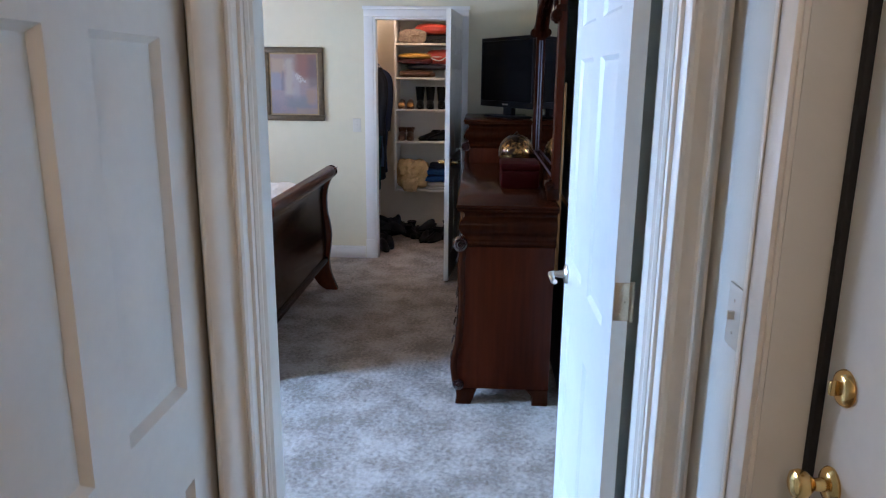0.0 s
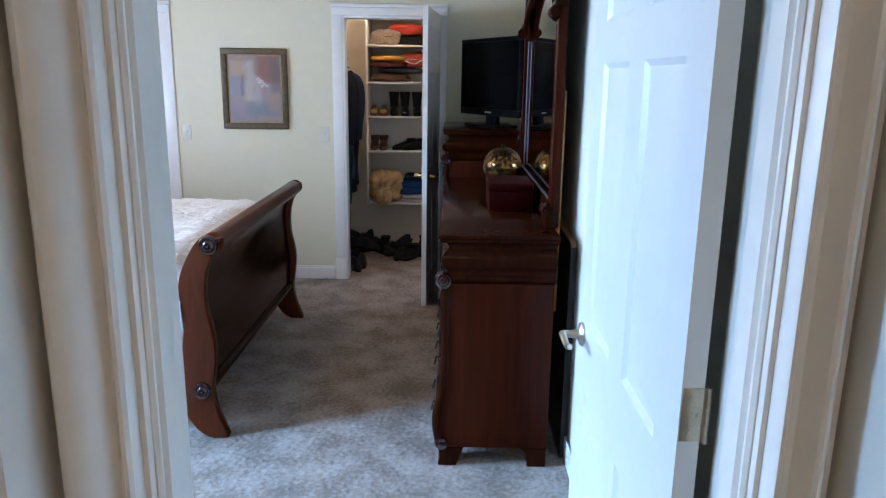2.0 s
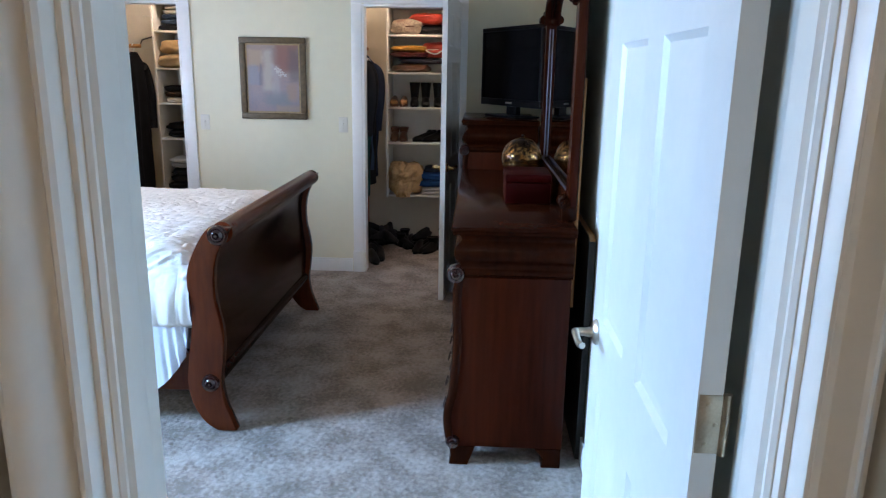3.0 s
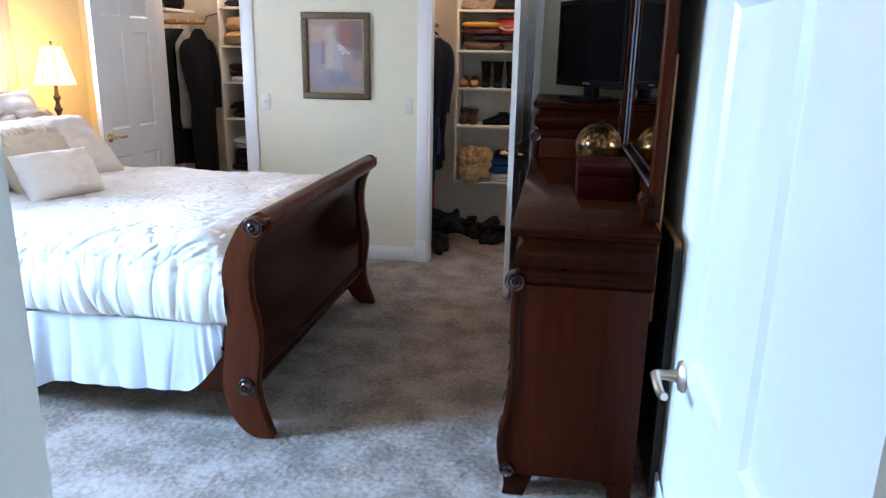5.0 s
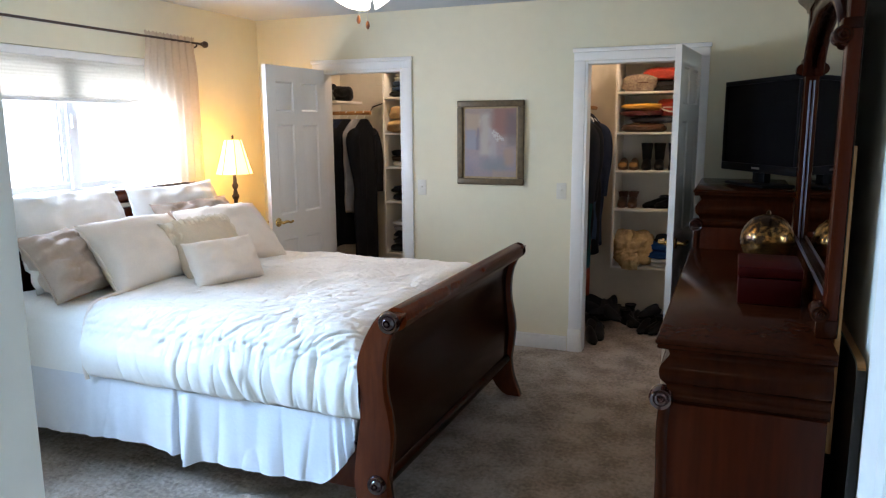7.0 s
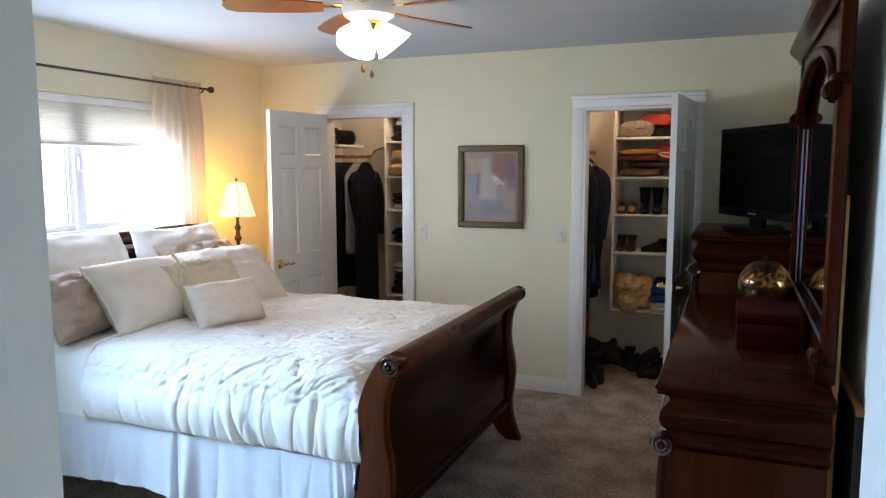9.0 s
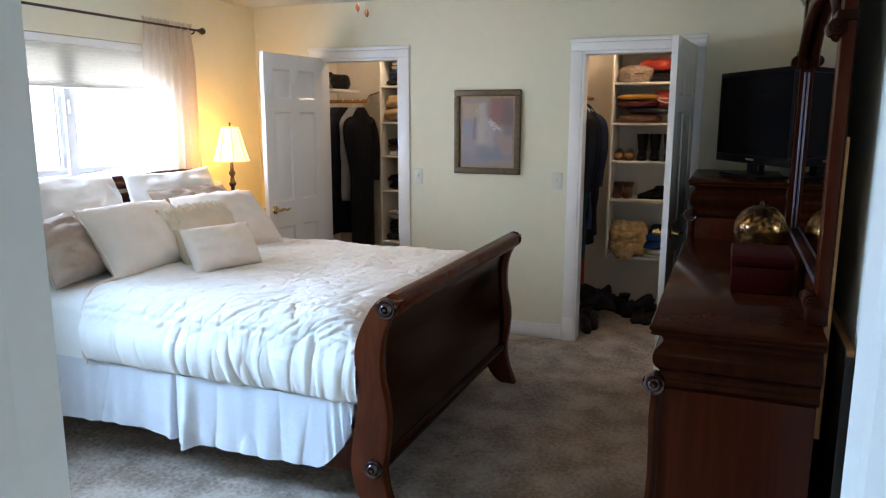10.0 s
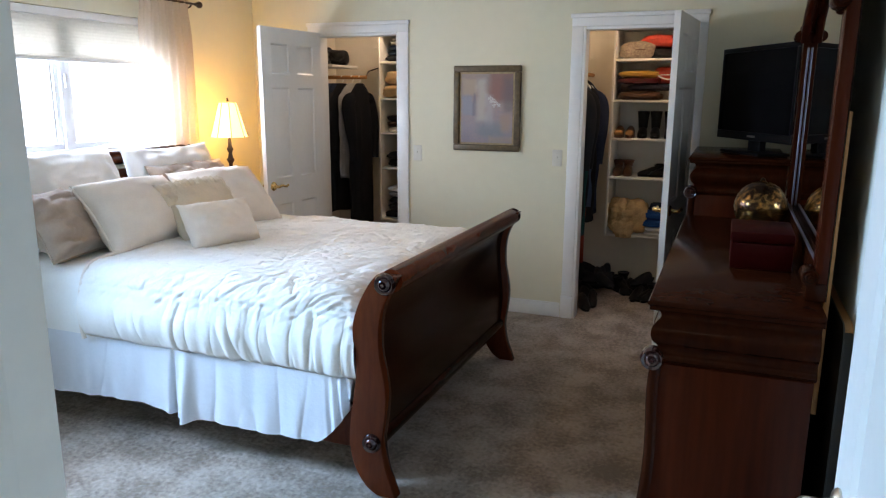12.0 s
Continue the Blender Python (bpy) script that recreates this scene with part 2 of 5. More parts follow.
def wall_with(openings, axis, at0, at1, lo, hi, top, bottom=0.0):
    """A wall along axis from lo to hi, between at0 and at1 across, with openings (a, b, z0, z1) right through it."""
    bm = bmesh.new()

    def piece(a, b, z0, z1):
        if b - a > 1e-4 and z1 - z0 > 1e-4:
            if axis == "x":
                box(bm, a, b, at0, at1, z0, z1)
            else:
                box(bm, at0, at1, a, b, z0, z1)
    cut = lo
    for a, b, z0, z1 in sorted(openings):
        piece(cut, a, bottom, top)
        piece(a, b, bottom, z0)
        piece(a, b, z1, top)
        cut = b
    piece(cut, hi, bottom, top)
    return bm


# ---------------------------------------------------------------- the shell of the place
H = 2.46
FAR, WEST, EAST, SOUTH, HALLY = 6.0, -3.4, 0.62, 1.43, 1.29
D1, D2 = (-2.80, -2.11), (-0.73, -0.03)
DOOR = (-0.312, 0.527)

setting("wall_north", wall_with([(*D1, 0, 2.04), (*D2, 0, 2.04)], "x", FAR, FAR + 0.11, WEST - 0.12, EAST, H), WALL, "cream painted plaster wall with two closet doorways", "wall", smooth=False)
setting("wall_west", wall_with([(3.45, 5.0, 1.21, 2.07), (2.08, 2.72, 1.13, 2.32)], "y", WEST - 0.14, WEST, SOUTH, FAR, H), WALL, "cream painted bedroom wall with a window over the bed", "wall", smooth=False)
setting("wall_south", wall_with([(*DOOR, 0, 2.06)], "x", HALLY, SOUTH, WEST - 0.14, EAST, H), WALL, "cream painted wall with the bedroom doorway", "wall", smooth=False)
setting("wall_east", wall_with([(0.03, 0.965, 0, 2.08)], "y", EAST, EAST + 0.14, -2.6, FAR + 0.11, H), HALLWALL, "pale painted wall beside the door and the dresser", "wall", smooth=False)
setting("hall_wall_west", wall_with([], "y", -0.58, -0.46, -2.6, HALLY, H), HALLWALL, "pale painted hallway wall", "wall", smooth=False)
setting("hall_wall_south", wall_with([], "x", -2.72, -2.6, -0.58, EAST + 0.14, H), HALLWALL, "pale painted end wall of the hallway", "wall", smooth=False)
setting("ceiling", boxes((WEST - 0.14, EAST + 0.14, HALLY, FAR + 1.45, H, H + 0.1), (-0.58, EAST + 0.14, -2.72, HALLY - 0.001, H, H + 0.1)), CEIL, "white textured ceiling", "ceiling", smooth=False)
setting("closet_wall_north", wall_with([], "x", 7.30, 7.40, WEST - 0.14, EAST + 0.14, H), CLOSETWALL, "pale painted back wall of the closets", "wall", smooth=False)
setting("closet_wall_west", wall_with([], "y", WEST - 0.14, WEST, FAR + 0.11, 7.30, H), CLOSETWALL, "pale painted closet side wall", "wall", smooth=False)
setting("closet_wall_middle", wall_with([], "y", -1.12, -1.02, FAR + 0.11, 7.30, H), CLOSETWALL, "pale painted wall between the closets", "wall", smooth=False)
setting("closet_wall_east", wall_with([], "y", EAST, EAST + 0.14, FAR + 0.11, 7.30, H), CLOSETWALL, "pale painted closet side wall", "wall", smooth=False)


def carpet_sheet():
    """One sheet of carpet with an uneven cut pile, finer where one walks into the room."""
    xs = np.arange(WEST - 0.1, EAST + 0.12, 0.0095)
    ys = np.concatenate([np.arange(-2.6, 1.3, 0.06), np.arange(1.3, 4.4, 0.0095), np.arange(4.4, 7.32, 0.016)])
    rng = np.random.default_rng(4)
    gx, gy = np.meshgrid(xs, ys, indexing="ij")
    z = rng.normal(0, 0.0031, gx.shape)
    z += 0.0022 * np.sin(gx * 23 + 2 * np.sin(gy * 9)) * np.sin(gy * 19 + 3 * np.sin(gx * 7))
    z = np.clip(z, -0.012, 0.009)
    co = np.stack([gx + rng.normal(0, 0.002, gx.shape), gy + rng.normal(0, 0.002, gx.shape), z], -1).reshape(-1, 3)
    nx, ny = gx.shape
    idx = np.arange(nx * ny).reshape(nx, ny)
    keep = ~((gx[:-1, :-1] < -0.50) & (gy[:-1, :-1] < 1.33)).ravel()
    quads = np.stack([idx[:-1, :-1], idx[1:, :-1], idx[1:, 1:], idx[:-1, 1:]], -1).reshape(-1, 4)[keep]
    me = bpy.data.meshes.new("floor")
    me.vertices.add(len(co))
    me.vertices.foreach_set("co", co.ravel())
    me.loops.add(quads.size)
    me.loops.foreach_set("vertex_index", quads.ravel().astype(np.int32))
    me.polygons.add(len(quads))
    me.polygons.foreach_set("loop_start", np.arange(0, quads.size, 4, dtype=np.int32))
    me.polygons.foreach_set("use_smooth", np.ones(len(quads), dtype=bool))
    me.update(calc_edges=True)
    me.materials.append(CARPET)
    return tagged(new("floor", me), "grey-brown cut pile carpet with mottled footmarks", "carpet", "", "structure")


carpet_sheet()
setting("subfloor", boxes((WEST - 0.14, EAST + 0.14, HALLY, 7.4, -0.12, -0.02), (-0.58, EAST + 0.14, -2.72, HALLY - 0.001, -0.12, -0.02)), PALEWOOD, "wooden floor deck under the carpet", "floor", smooth=False)


def moulding_profile(w):
    """Section of a deep colonial casing, from the opening outwards: a thick bead, a hollow and one broad round."""
    rows = [(0, 0), (0, 0.034), (0.035, 0.041), (0.085, 0.042), (0.11, 0.036), (0.14, 0.026), (0.22, 0.023), (0.33, 0.024), (0.42, 0.030), (0.49, 0.040), (0.56, 0.048), (0.63, 0.051), (0.70, 0.049), (0.77, 0.042), (0.84, 0.031), (0.92, 0.023), (1.0, 0.020), (1.0, 0)]
    return [(a * w, d) for a, d in rows]


DEEP = [(0, 0), (0, 0.034), (0.004, 0.041), (0.009, 0.042), (0.013, 0.037), (0.016, 0.034), (0.021, 0.040), (0.027, 0.056), (0.033, 0.072), (0.040, 0.083), (0.047, 0.089), (0.054, 0.091), (0.061, 0.089), (0.067, 0.083), (0.071, 0.072), (0.073, 0.050), (0.073, 0)]
STOP = [(0, 0), (0, 0.003), (0.006, 0.008), (0.012, 0.008), (0.017, 0.005), (0.024, 0.012), (0.072, 0.012), (0.080, 0.009), (0.080, 0)]


def sweep_up(profile, m, z0, z1):
    """A plan profile of (across, out) swept from z0 to z1, placed by m (x across, y out)."""
    bm = bmesh.new()
    lo = [bm.verts.new((a, b, z0)) for a, b in profile]
    hi = [bm.verts.new((a, b, z1)) for a, b in profile]
    n = len(profile)
    for k in range(n):
        bm.faces.new((lo[k], lo[(k + 1) % n], hi[(k + 1) % n], hi[k]))
    bm.faces.new(lo)
    bm.faces.new(hi)
    bm.transform(m)
    bmesh.ops.recalc_face_normals(bm, faces=bm.faces)
    return bm


def casing_thing(name, pieces, material, label):
    top = tagged(new(name), label, "door trim", "", "structure")
    for pn, bm in pieces:
        part(pn, bm, material, top, angle=25)
    return top


# closet doorways: flat casings with a plinth and a cap
for lab, (a, b) in (("door_trim_1", D1), ("door_trim_2", D2)):
    y = FAR
    pcs = []
    for s, e in ((a, -1), (b, 1)):
        x0, x1 = (s - 0.083, s - 0.004) if e < 0 else (s + 0.004, s + 0.083)
        pcs.append(("side_casing", box(bmesh.new(), x0, x1, y - 0.016, y - 0.0005, 0.17, 2.045, 0.004)))
        pcs.append(("plinth", box(bmesh.new(), x0 - 0.004, x1 + 0.004, y - 0.022, y - 0.0005, 0.0, 0.17, 0.004)))
    pcs.append(("head_casing", box(bmesh.new(), a - 0.083, b + 0.083, y - 0.018, y - 0.0005, 2.045, 2.10, 0.004)))
    pcs.append(("cap", box(bmesh.new(), a - 0.092, b + 0.092, y - 0.028, y - 0.0005, 2.10, 2.127, 0.005)))
    pcs.append(("jamb", box(bmesh.new(), a - 0.004, a + 0.014, y - 0.012, y + 0.114, 0, 2.04, 0.002)))
    pcs.append(("jamb", box(bmesh.new(), b - 0.014, b + 0.004, y - 0.012, y + 0.114, 0, 2.04, 0.002)))
    pcs.append(("head_jamb", box(bmesh.new(), a + 0.014, b - 0.014, y - 0.012, y + 0.114, 2.024, 2.044, 0.002)))
    casing_thing(lab, pcs, WHITE, "white painted wooden closet door trim")

# bedroom doorway: jambs with stops, moulded casing towards the hall, plain casing in the room
pcs = []
a, b = DOOR
for s, e in ((a, 1), (b, -1)):
    pcs.append(("jamb", box(bmesh.new(), s - 0.012 * e, s + 0.006 * e, HALLY - 0.004, SOUTH + 0.004, 0, 2.05, 0.002)))
    m = Matrix(((0, e, 0, s + 0.0055 * e), (1, 0, 0, HALLY + 0.012), (0, 0, 1, 0), (0, 0, 0, 1)))
    pcs.append(("stop", sweep_up(STOP, m, 0, 2.04)))
    m = Matrix(((-e, 0, 0, s - 0.002 * e), (0, -1, 0, HALLY - 0.0005), (0, 0, 1, 0), (0, 0, 0, 1)))
    pcs.append(("side_casing", sweep_up(DEEP if e > 0 else moulding_profile(0.083), m, 0, 2.14)))
    pcs.append(("room_casing", box(bmesh.new(), s - 0.012 * e, s - 0.075 * e, SOUTH + 0.0005, SOUTH + 0.016, 0, 2.12, 0.004)))
pcs.append(("head_casing", box(bmesh.new(), a, b, HALLY - 0.02, HALLY - 0.0005, 2.056, 2.14, 0.004)))
pcs.append(("head_jamb", box(bmesh.new(), a + 0.006, b - 0.006, HALLY - 0.004, SOUTH + 0.004, 2.04, 2.06, 0.002)))
casing_thing("door_trim_3", pcs, CREAMPAINT, "cream painted moulded trim of the bedroom doorway")

# baseboards
def baseboard(x0, x1, y0, y1):
    bm = boxes((x0, x1, y0, y1, 0.0, 0.092), bevel=0.003)
    dx, dy = (0.005, 0) if abs(x1 - x0) < 0.03 else (0, 0.005)
    box(bm, x0 + (dx if x0 < -3 else 0), x1 - (dx if x0 > 0 else 0), y0 + (dy if y1 > 5 else 0), y1 - (dy if y1 < 5 and dy else 0), 0.0925, 0.108, 0.003)
    setting("baseboard", bm, WHITE, "white painted wooden baseboard", "baseboard", angle=25)


baseboard(WEST + 0.02, D1[0] - 0.093, FAR - 0.015, FAR - 0.0005)
baseboard(D1[1] + 0.093, D2[0] - 0.093, FAR - 0.015, FAR - 0.0005)
baseboard(D2[1] + 0.093, EAST - 0.02, FAR - 0.015, FAR - 0.0005)
baseboard(WEST + 0.0005, WEST + 0.015, SOUTH + 0.02, 2.05)
baseboard(WEST + 0.0005, WEST + 0.015, 2.8, FAR)
baseboard(EAST - 0.015, EAST - 0.0005, SOUTH + 0.02, FAR)
baseboard(WEST + 0.02, DOOR[0] - 0.08, SOUTH + 0.0005, SOUTH + 0.015)


# ---------------------------------------------------------------- doors
def six_panel_leaf(w, h, t=0.035, deep=1.0):
    """A moulded six-panel leaf: x from 0 (hinge) to w, y from 0 to t, both faces sunk round raised fields."""
    bm = bmesh.new()
    st, mu = 0.108 * w / 0.76, 0.105 * w / 0.76
    pw = (w - 2 * st - mu) / 2
    xs = [0, st, st + pw, st + pw + mu, w - st, w]
    zs = [0, 0.20, 0.78, 0.970, 1.62, 1.715, 1.925, h]
    for face, out in ((0.0, -1), (t, 1)):
        vv = {}

        def v(x, y, z):
            k = (round(x, 4), round(y, 4), round(z, 4))
            if k not in vv:
                vv[k] = bm.verts.new((x, y, z))
            return vv[k]
        for i in range(5):
            for j in range(7):
                x0, x1, z0, z1 = xs[i], xs[i + 1], zs[j], zs[j + 1]
                if i in (1, 3) and j in (1, 3, 5):
                    prev = None
                    for ins, dep in ((0, 0), (0.012, 0.009 * deep), (0.020, 0.009 * deep), (0.045, 0.0025 * deep)):
                        q = [v(x0 + ins, face - out * dep, z0 + ins), v(x1 - ins, face - out * dep, z0 + ins), v(x1 - ins, face - out * dep, z1 - ins), v(x0 + ins, face - out * dep, z1 - ins)]
                        if prev:
                            for k in range(4):
                                bm.faces.new((prev[k], prev[(k + 1) % 4], q[(k + 1) % 4], q[k]))
                        prev = q
                    bm.faces.new(prev)
                else:
                    bm.faces.new((v(x0, face, z0), v(x1, face, z0), v(x1, face, z1), v(x0, face, z1)))
    for x in (0, w):
        bm.faces.new([bm.verts.new(c) for c in ((x, 0, 0), (x, t, 0), (x, t, h), (x, 0, h))])
    for z in (0, h):
        bm.faces.new([bm.verts.new(c) for c in ((0, 0, z), (w, 0, z), (w, t, z), (0, t, z))])
    bmesh.ops.remove_doubles(bm, verts=bm.verts, dist=0.0004)
    return bm


def lever_set(parent, x, z, y, out, metal, toward):
    """A rose and a curved lever on the face y of a leaf, pointing out (+1/-1) and turned toward (+1/-1) in x."""
    m = Matrix.Translation((x, y, z)) @ Matrix.Rotation(radians(-90 * out), 4, "X")
    part("rose", lathe([(0.032, 0), (0.033, 0.004), (0.028, 0.010), (0.014, 0.014), (0.011, 0.030)], 24, m), metal, parent)
    pts = smooth_line([(x, y + out * 0.026, z), (x, y + out * 0.052, z), (x + toward * 0.03, y + out * 0.058, z + 0.006), (x + toward * 0.075, y + out * 0.055, z - 0.004), (x + toward * 0.105, y + out * 0.052, z + 0.003)], 5)
    rad = [0.011 - 0.0035 * i / len(pts) for i in range(len(pts))]
    part("lever", tube(pts, rad, 10), metal, parent)


def hinge_part(parent, x, y, z, wide, metal):
    bm = boxes((x, x + 0.0022, y, y + wide, z - 0.045, z + 0.045), bevel=0.0008)
    for k in (-0.03, 0.0, 0.03):
        for yy in (y + wide * 0.35,):
            bm2 = lathe([(0.0035, 0), (0.0032, 0.0008), (0.001, 0.0012)], 10, Matrix.Translation((x, yy + (0.008 if k else -0.004), z + k)) @ Matrix.Rotation(radians(-90), 4, "Y"))
            me = bpy.data.meshes.new("tmp")
            bm2.to_mesh(me)
            bm.from_mesh(me)
            bm2.free()
            bpy.data.meshes.remove(me)
    h = part("hinge", bm, metal, parent, "dull brass hinge plate")
    part("knuckle", lathe([(0.0065, -0.047), (0.0065, -0.016), (0.006, -0.0155), (0.006, -0.0145), (0.0065, -0.014), (0.0065, 0.014), (0.006, 0.0145), (0.006, 0.0155), (0.0065, 0.016), (0.0065, 0.047)], 14, Matrix.Translation((x + 0.002, y - 0.006 if wide > 0 else y, z))), metal, h)


def door_thing(name, m, w, label, metal, lever_side=(1, -1), paint=WHITE, h=2.035, hinge=True):
    d = thing(name, m, label, "door", "", "structure")
    part("leaf", six_panel_leaf(w, h), paint, d, angle=25)
    for out in lever_side:
        lever_set(d, w - 0.065, 0.92, 0.035 if out > 0 else 0.0, out, metal, -1)
    if hinge:
        for z in (0.24, 1.075, 1.82):
            hinge_part(d, -0.0022, 0.0, z, 0.033, HINGE)
    return d


door_thing("door_1", pose(D1[0], FAR - 0.03, 0.015, 0, 0, 265.5), 0.685, "white six-panel closet door standing wide open", BRASS)
door_thing("door_2", pose(D2[1], FAR - 0.032, 0.015, 0, 0, 264.3), 0.70, "white six-panel closet door standing open by the chest", BRASS)
door_thing("door_3", pose(0.499, SOUTH + 0.006, 0.012, 0, 0, 90.2), 0.850, "white six-panel bedroom door swung open against the wall", NICKEL, paint=DOORPAINT)

# hallway: a closed door in the side wall, and the entrance door with its recessed jamb
hd = thing("door_4", pose(-0.395, 0.440, 0.018, 0, 0, 90), "cream-white six-panel hallway door beside the bedroom doorway", "door", "", "structure")
part("leaf", six_panel_leaf(0.794, 2.035, deep=1.7), GREYPAINT, hd, angle=25)

casing_thing("door_trim_4", [
    ("jamb", box(bmesh.new(), 0.612, 0.70, 0.967, 1.005, 0, 2.06, 0.003)),
    ("side_casing", box(bmesh.new(), 0.603, 0.6195, 0.972, 1.040, 0, 2.13, 0.005)),
    ("edge_bead", box(bmesh.new(), 0.598, 0.6025, 1.028, 1.042, 0, 2.13, 0.002)),
], CREAMPAINT, "cream painted entrance door jamb and trim")
ed = thing("door_5", pose(0.705, 0.04, 0.01), "cream painted entrance door with brass deadbolt and knob", "door", "", "structure")
part("slab", boxes((0.0, 0.045, 0.0, 0.905, 0.0, 2.04), bevel=0.003), CREAMPAINT, ed)
part("weatherstrip", boxes((-0.010, 0.004, 0.907, 0.925, 0.0, 2.04), bevel=0.003), RUBBER, ed, "black rubber weatherstrip")
Mx = Matrix.Rotation(radians(-90), 4, "Y")
db = part("deadbolt", lathe([(0.028, 0.0), (0.029, 0.003), (0.026, 0.009), (0.020, 0.012), (0.010, 0.013)], 28, Matrix.Translation((0.0, 0.845, 1.125)) @ Mx), BRASS, ed, "polished brass deadbolt")
part("thumb_turn", boxes((-0.026, -0.012, 0.841, 0.849, 1.113, 1.137), bevel=0.003), BRASS, db)
kb = part("rose", lathe([(0.028, 0.0), (0.029, 0.004), (0.024, 0.010), (0.012, 0.013)], 28, Matrix.Translation((0.0, 0.845, 0.965)) @ Mx), BRASS, ed)
part("knob", lathe([(0.011, 0.012), (0.010, 0.028), (0.014, 0.033), (0.021, 0.040), (0.0235, 0.049), (0.021, 0.058), (0.012, 0.063)], 28, Matrix.Translation((0.0, 0.845, 0.965)) @ Mx), BRASS, kb, "polished brass knob")


def switch_plate(name, m, label):
    """A toggle switch: plate in the x-z plane, facing -y."""
    t = thing(name, m, label, "light switch")
    part("plate", box(bmesh.new(), -0.035, 0.035, -0.006, 0.0, -0.0575, 0.0575, 0.003), PLATE, t)
    part("toggle", box(bmesh.new(), -0.005, 0.005, -0.018, -0.005, -0.004, 0.012, 0.002), PLATE, t)
    for z in (-0.03, 0.03):
        part("screw", lathe([(0.003, 0), (0.0025, 0.001)], 8, Matrix.Translation((0, -0.006, z)) @ Matrix.Rotation(radians(90), 4, "X")), NICKEL, t)
    return t


switch_plate("light_switch", pose(-1.956, FAR, 1.16), "white toggle light switch on the cream wall")
switch_plate("light_switch", pose(-0.884, FAR, 1.16), "white toggle light switch beside the closet trim")
switch_plate("light_switch", pose(0.62, 1.115, 1.165, 0, 0, -90), "ivory toggle light switch on the hallway wall")

# an unseen lamp added behind the walker to light the hall, and bulbs in the closets
hl = thing("hall_ceiling_light", pose(0.1, -1.3, H), "round frosted ceiling light added out of view to light the hallway", "ceiling light")
part("base", lathe([(0.15, -0.03), (0.16, -0.012), (0.16, -0.0005)], 32), NICKEL, hl)
part("diffuser", lathe([(0.012, -0.125), (0.06, -0.115), (0.11, -0.085), (0.14, -0.031)], 32), glow("hall_diffuser", (1, 0.9, 0.75), 2.0), hl).visible_shadow = False
for cx, cy in ((-2.45, 6.6), (-0.42, 6.55)):
    cl = thing("closet_ceiling_light", pose(cx, cy, H), "bare bulb in a white porcelain closet lampholder", "ceiling light", "closet lamps")
    part("lampholder", lathe([(0.055, -0.0005), (0.055, -0.012), (0.030, -0.022), (0.024, -0.05)], 24), PLATE, cl)
    part("bulb", lathe([(0.004, -0.135), (0.022, -0.128), (0.030, -0.105), (0.022, -0.075), (0.013, -0.051)], 20), BULB, cl).visible_shadow = False


# ---------------------------------------------------------------- window over the bed, shade, rod and curtain
def window_thing():
    y0, y1, z0, z1, x = 3.45, 5.0, 1.21, 2.07, WEST
    w = tagged(new("window_1"), "white vinyl sliding window full of daylight", "window", "", "structure")
    fr = bmesh.new()
    for r in ((y0, y1, z0, z0 + 0.045), (y0, y1, z1 - 0.045, z1), (y0, y0 + 0.045, z0 + 0.046, z1 - 0.046), (y1 - 0.045, y1, z0 + 0.046, z1 - 0.046)):
        box(fr, x - 0.12, x - 0.05, *r, 0.004)
    part("window_frame", fr, VINYL, w)
    mid = (y0 + y1) / 2 - 0.02
    part("mullion", box(bmesh.new(), x - 0.11, x - 0.045, mid - 0.03, mid + 0.03, z0 + 0.046, z1 - 0.046, 0.004), VINYL, w)
    for a, b in ((y0 + 0.046, mid - 0.031), (mid + 0.031, y1 - 0.046)):
        s = bmesh.new()
        for r in ((a, b, z0 + 0.047, z0 + 0.085), (a, b, z1 - 0.085, z1 - 0.047), (a, a + 0.03, z0 + 0.086, z1 - 0.086), (b - 0.03, b, z0 + 0.086, z1 - 0.086)):
            box(s, x - 0.10, x - 0.065, *r, 0.003)
        sash = part("sash", s, VINYL, w)
        g = part("pane", box(bmesh.new(), x - 0.085, x - 0.081, a + 0.03, b - 0.03, z0 + 0.085, z1 - 0.085), GLASS, sash, smooth=False)
        g.visible_shadow = False
    part("sill", box(bmesh.new(), x - 0.12, x + 0.012, y0 + 0.002, y1 - 0.002, z0 + 0.0005, z0 + 0.012, 0.003), WHITE, w)
    part("latch", box(bmesh.new(), x - 0.045, x - 0.03, mid - 0.01, mid + 0.01, 1.62, 1.70, 0.004), VINYL, w)


window_thing()

# a narrow high window further along the same wall
w2 = tagged(new("window_2"), "narrow high side window full of daylight", "window", "", "structure")
fr = bmesh.new()
for r in ((2.08, 2.72, 1.13, 1.18), (2.08, 2.72, 2.27, 2.32), (2.08, 2.13, 1.181, 2.269), (2.67, 2.72, 1.181, 2.269)):
    box(fr, WEST - 0.12, WEST - 0.06, *r, 0.004)
part("window_frame", fr, VINYL, w2)
part("pane", box(bmesh.new(), WEST - 0.095, WEST - 0.091, 2.13, 2.67, 1.18, 2.27), GLASS, w2, smooth=False).visible_shadow = False

tagged(solid("backdrop", boxes((-9.1, -9.0, -6, 14, -0.5, 7)), SKYGLOW), "bright overcast sky outside the window", "sky", "", "structure")


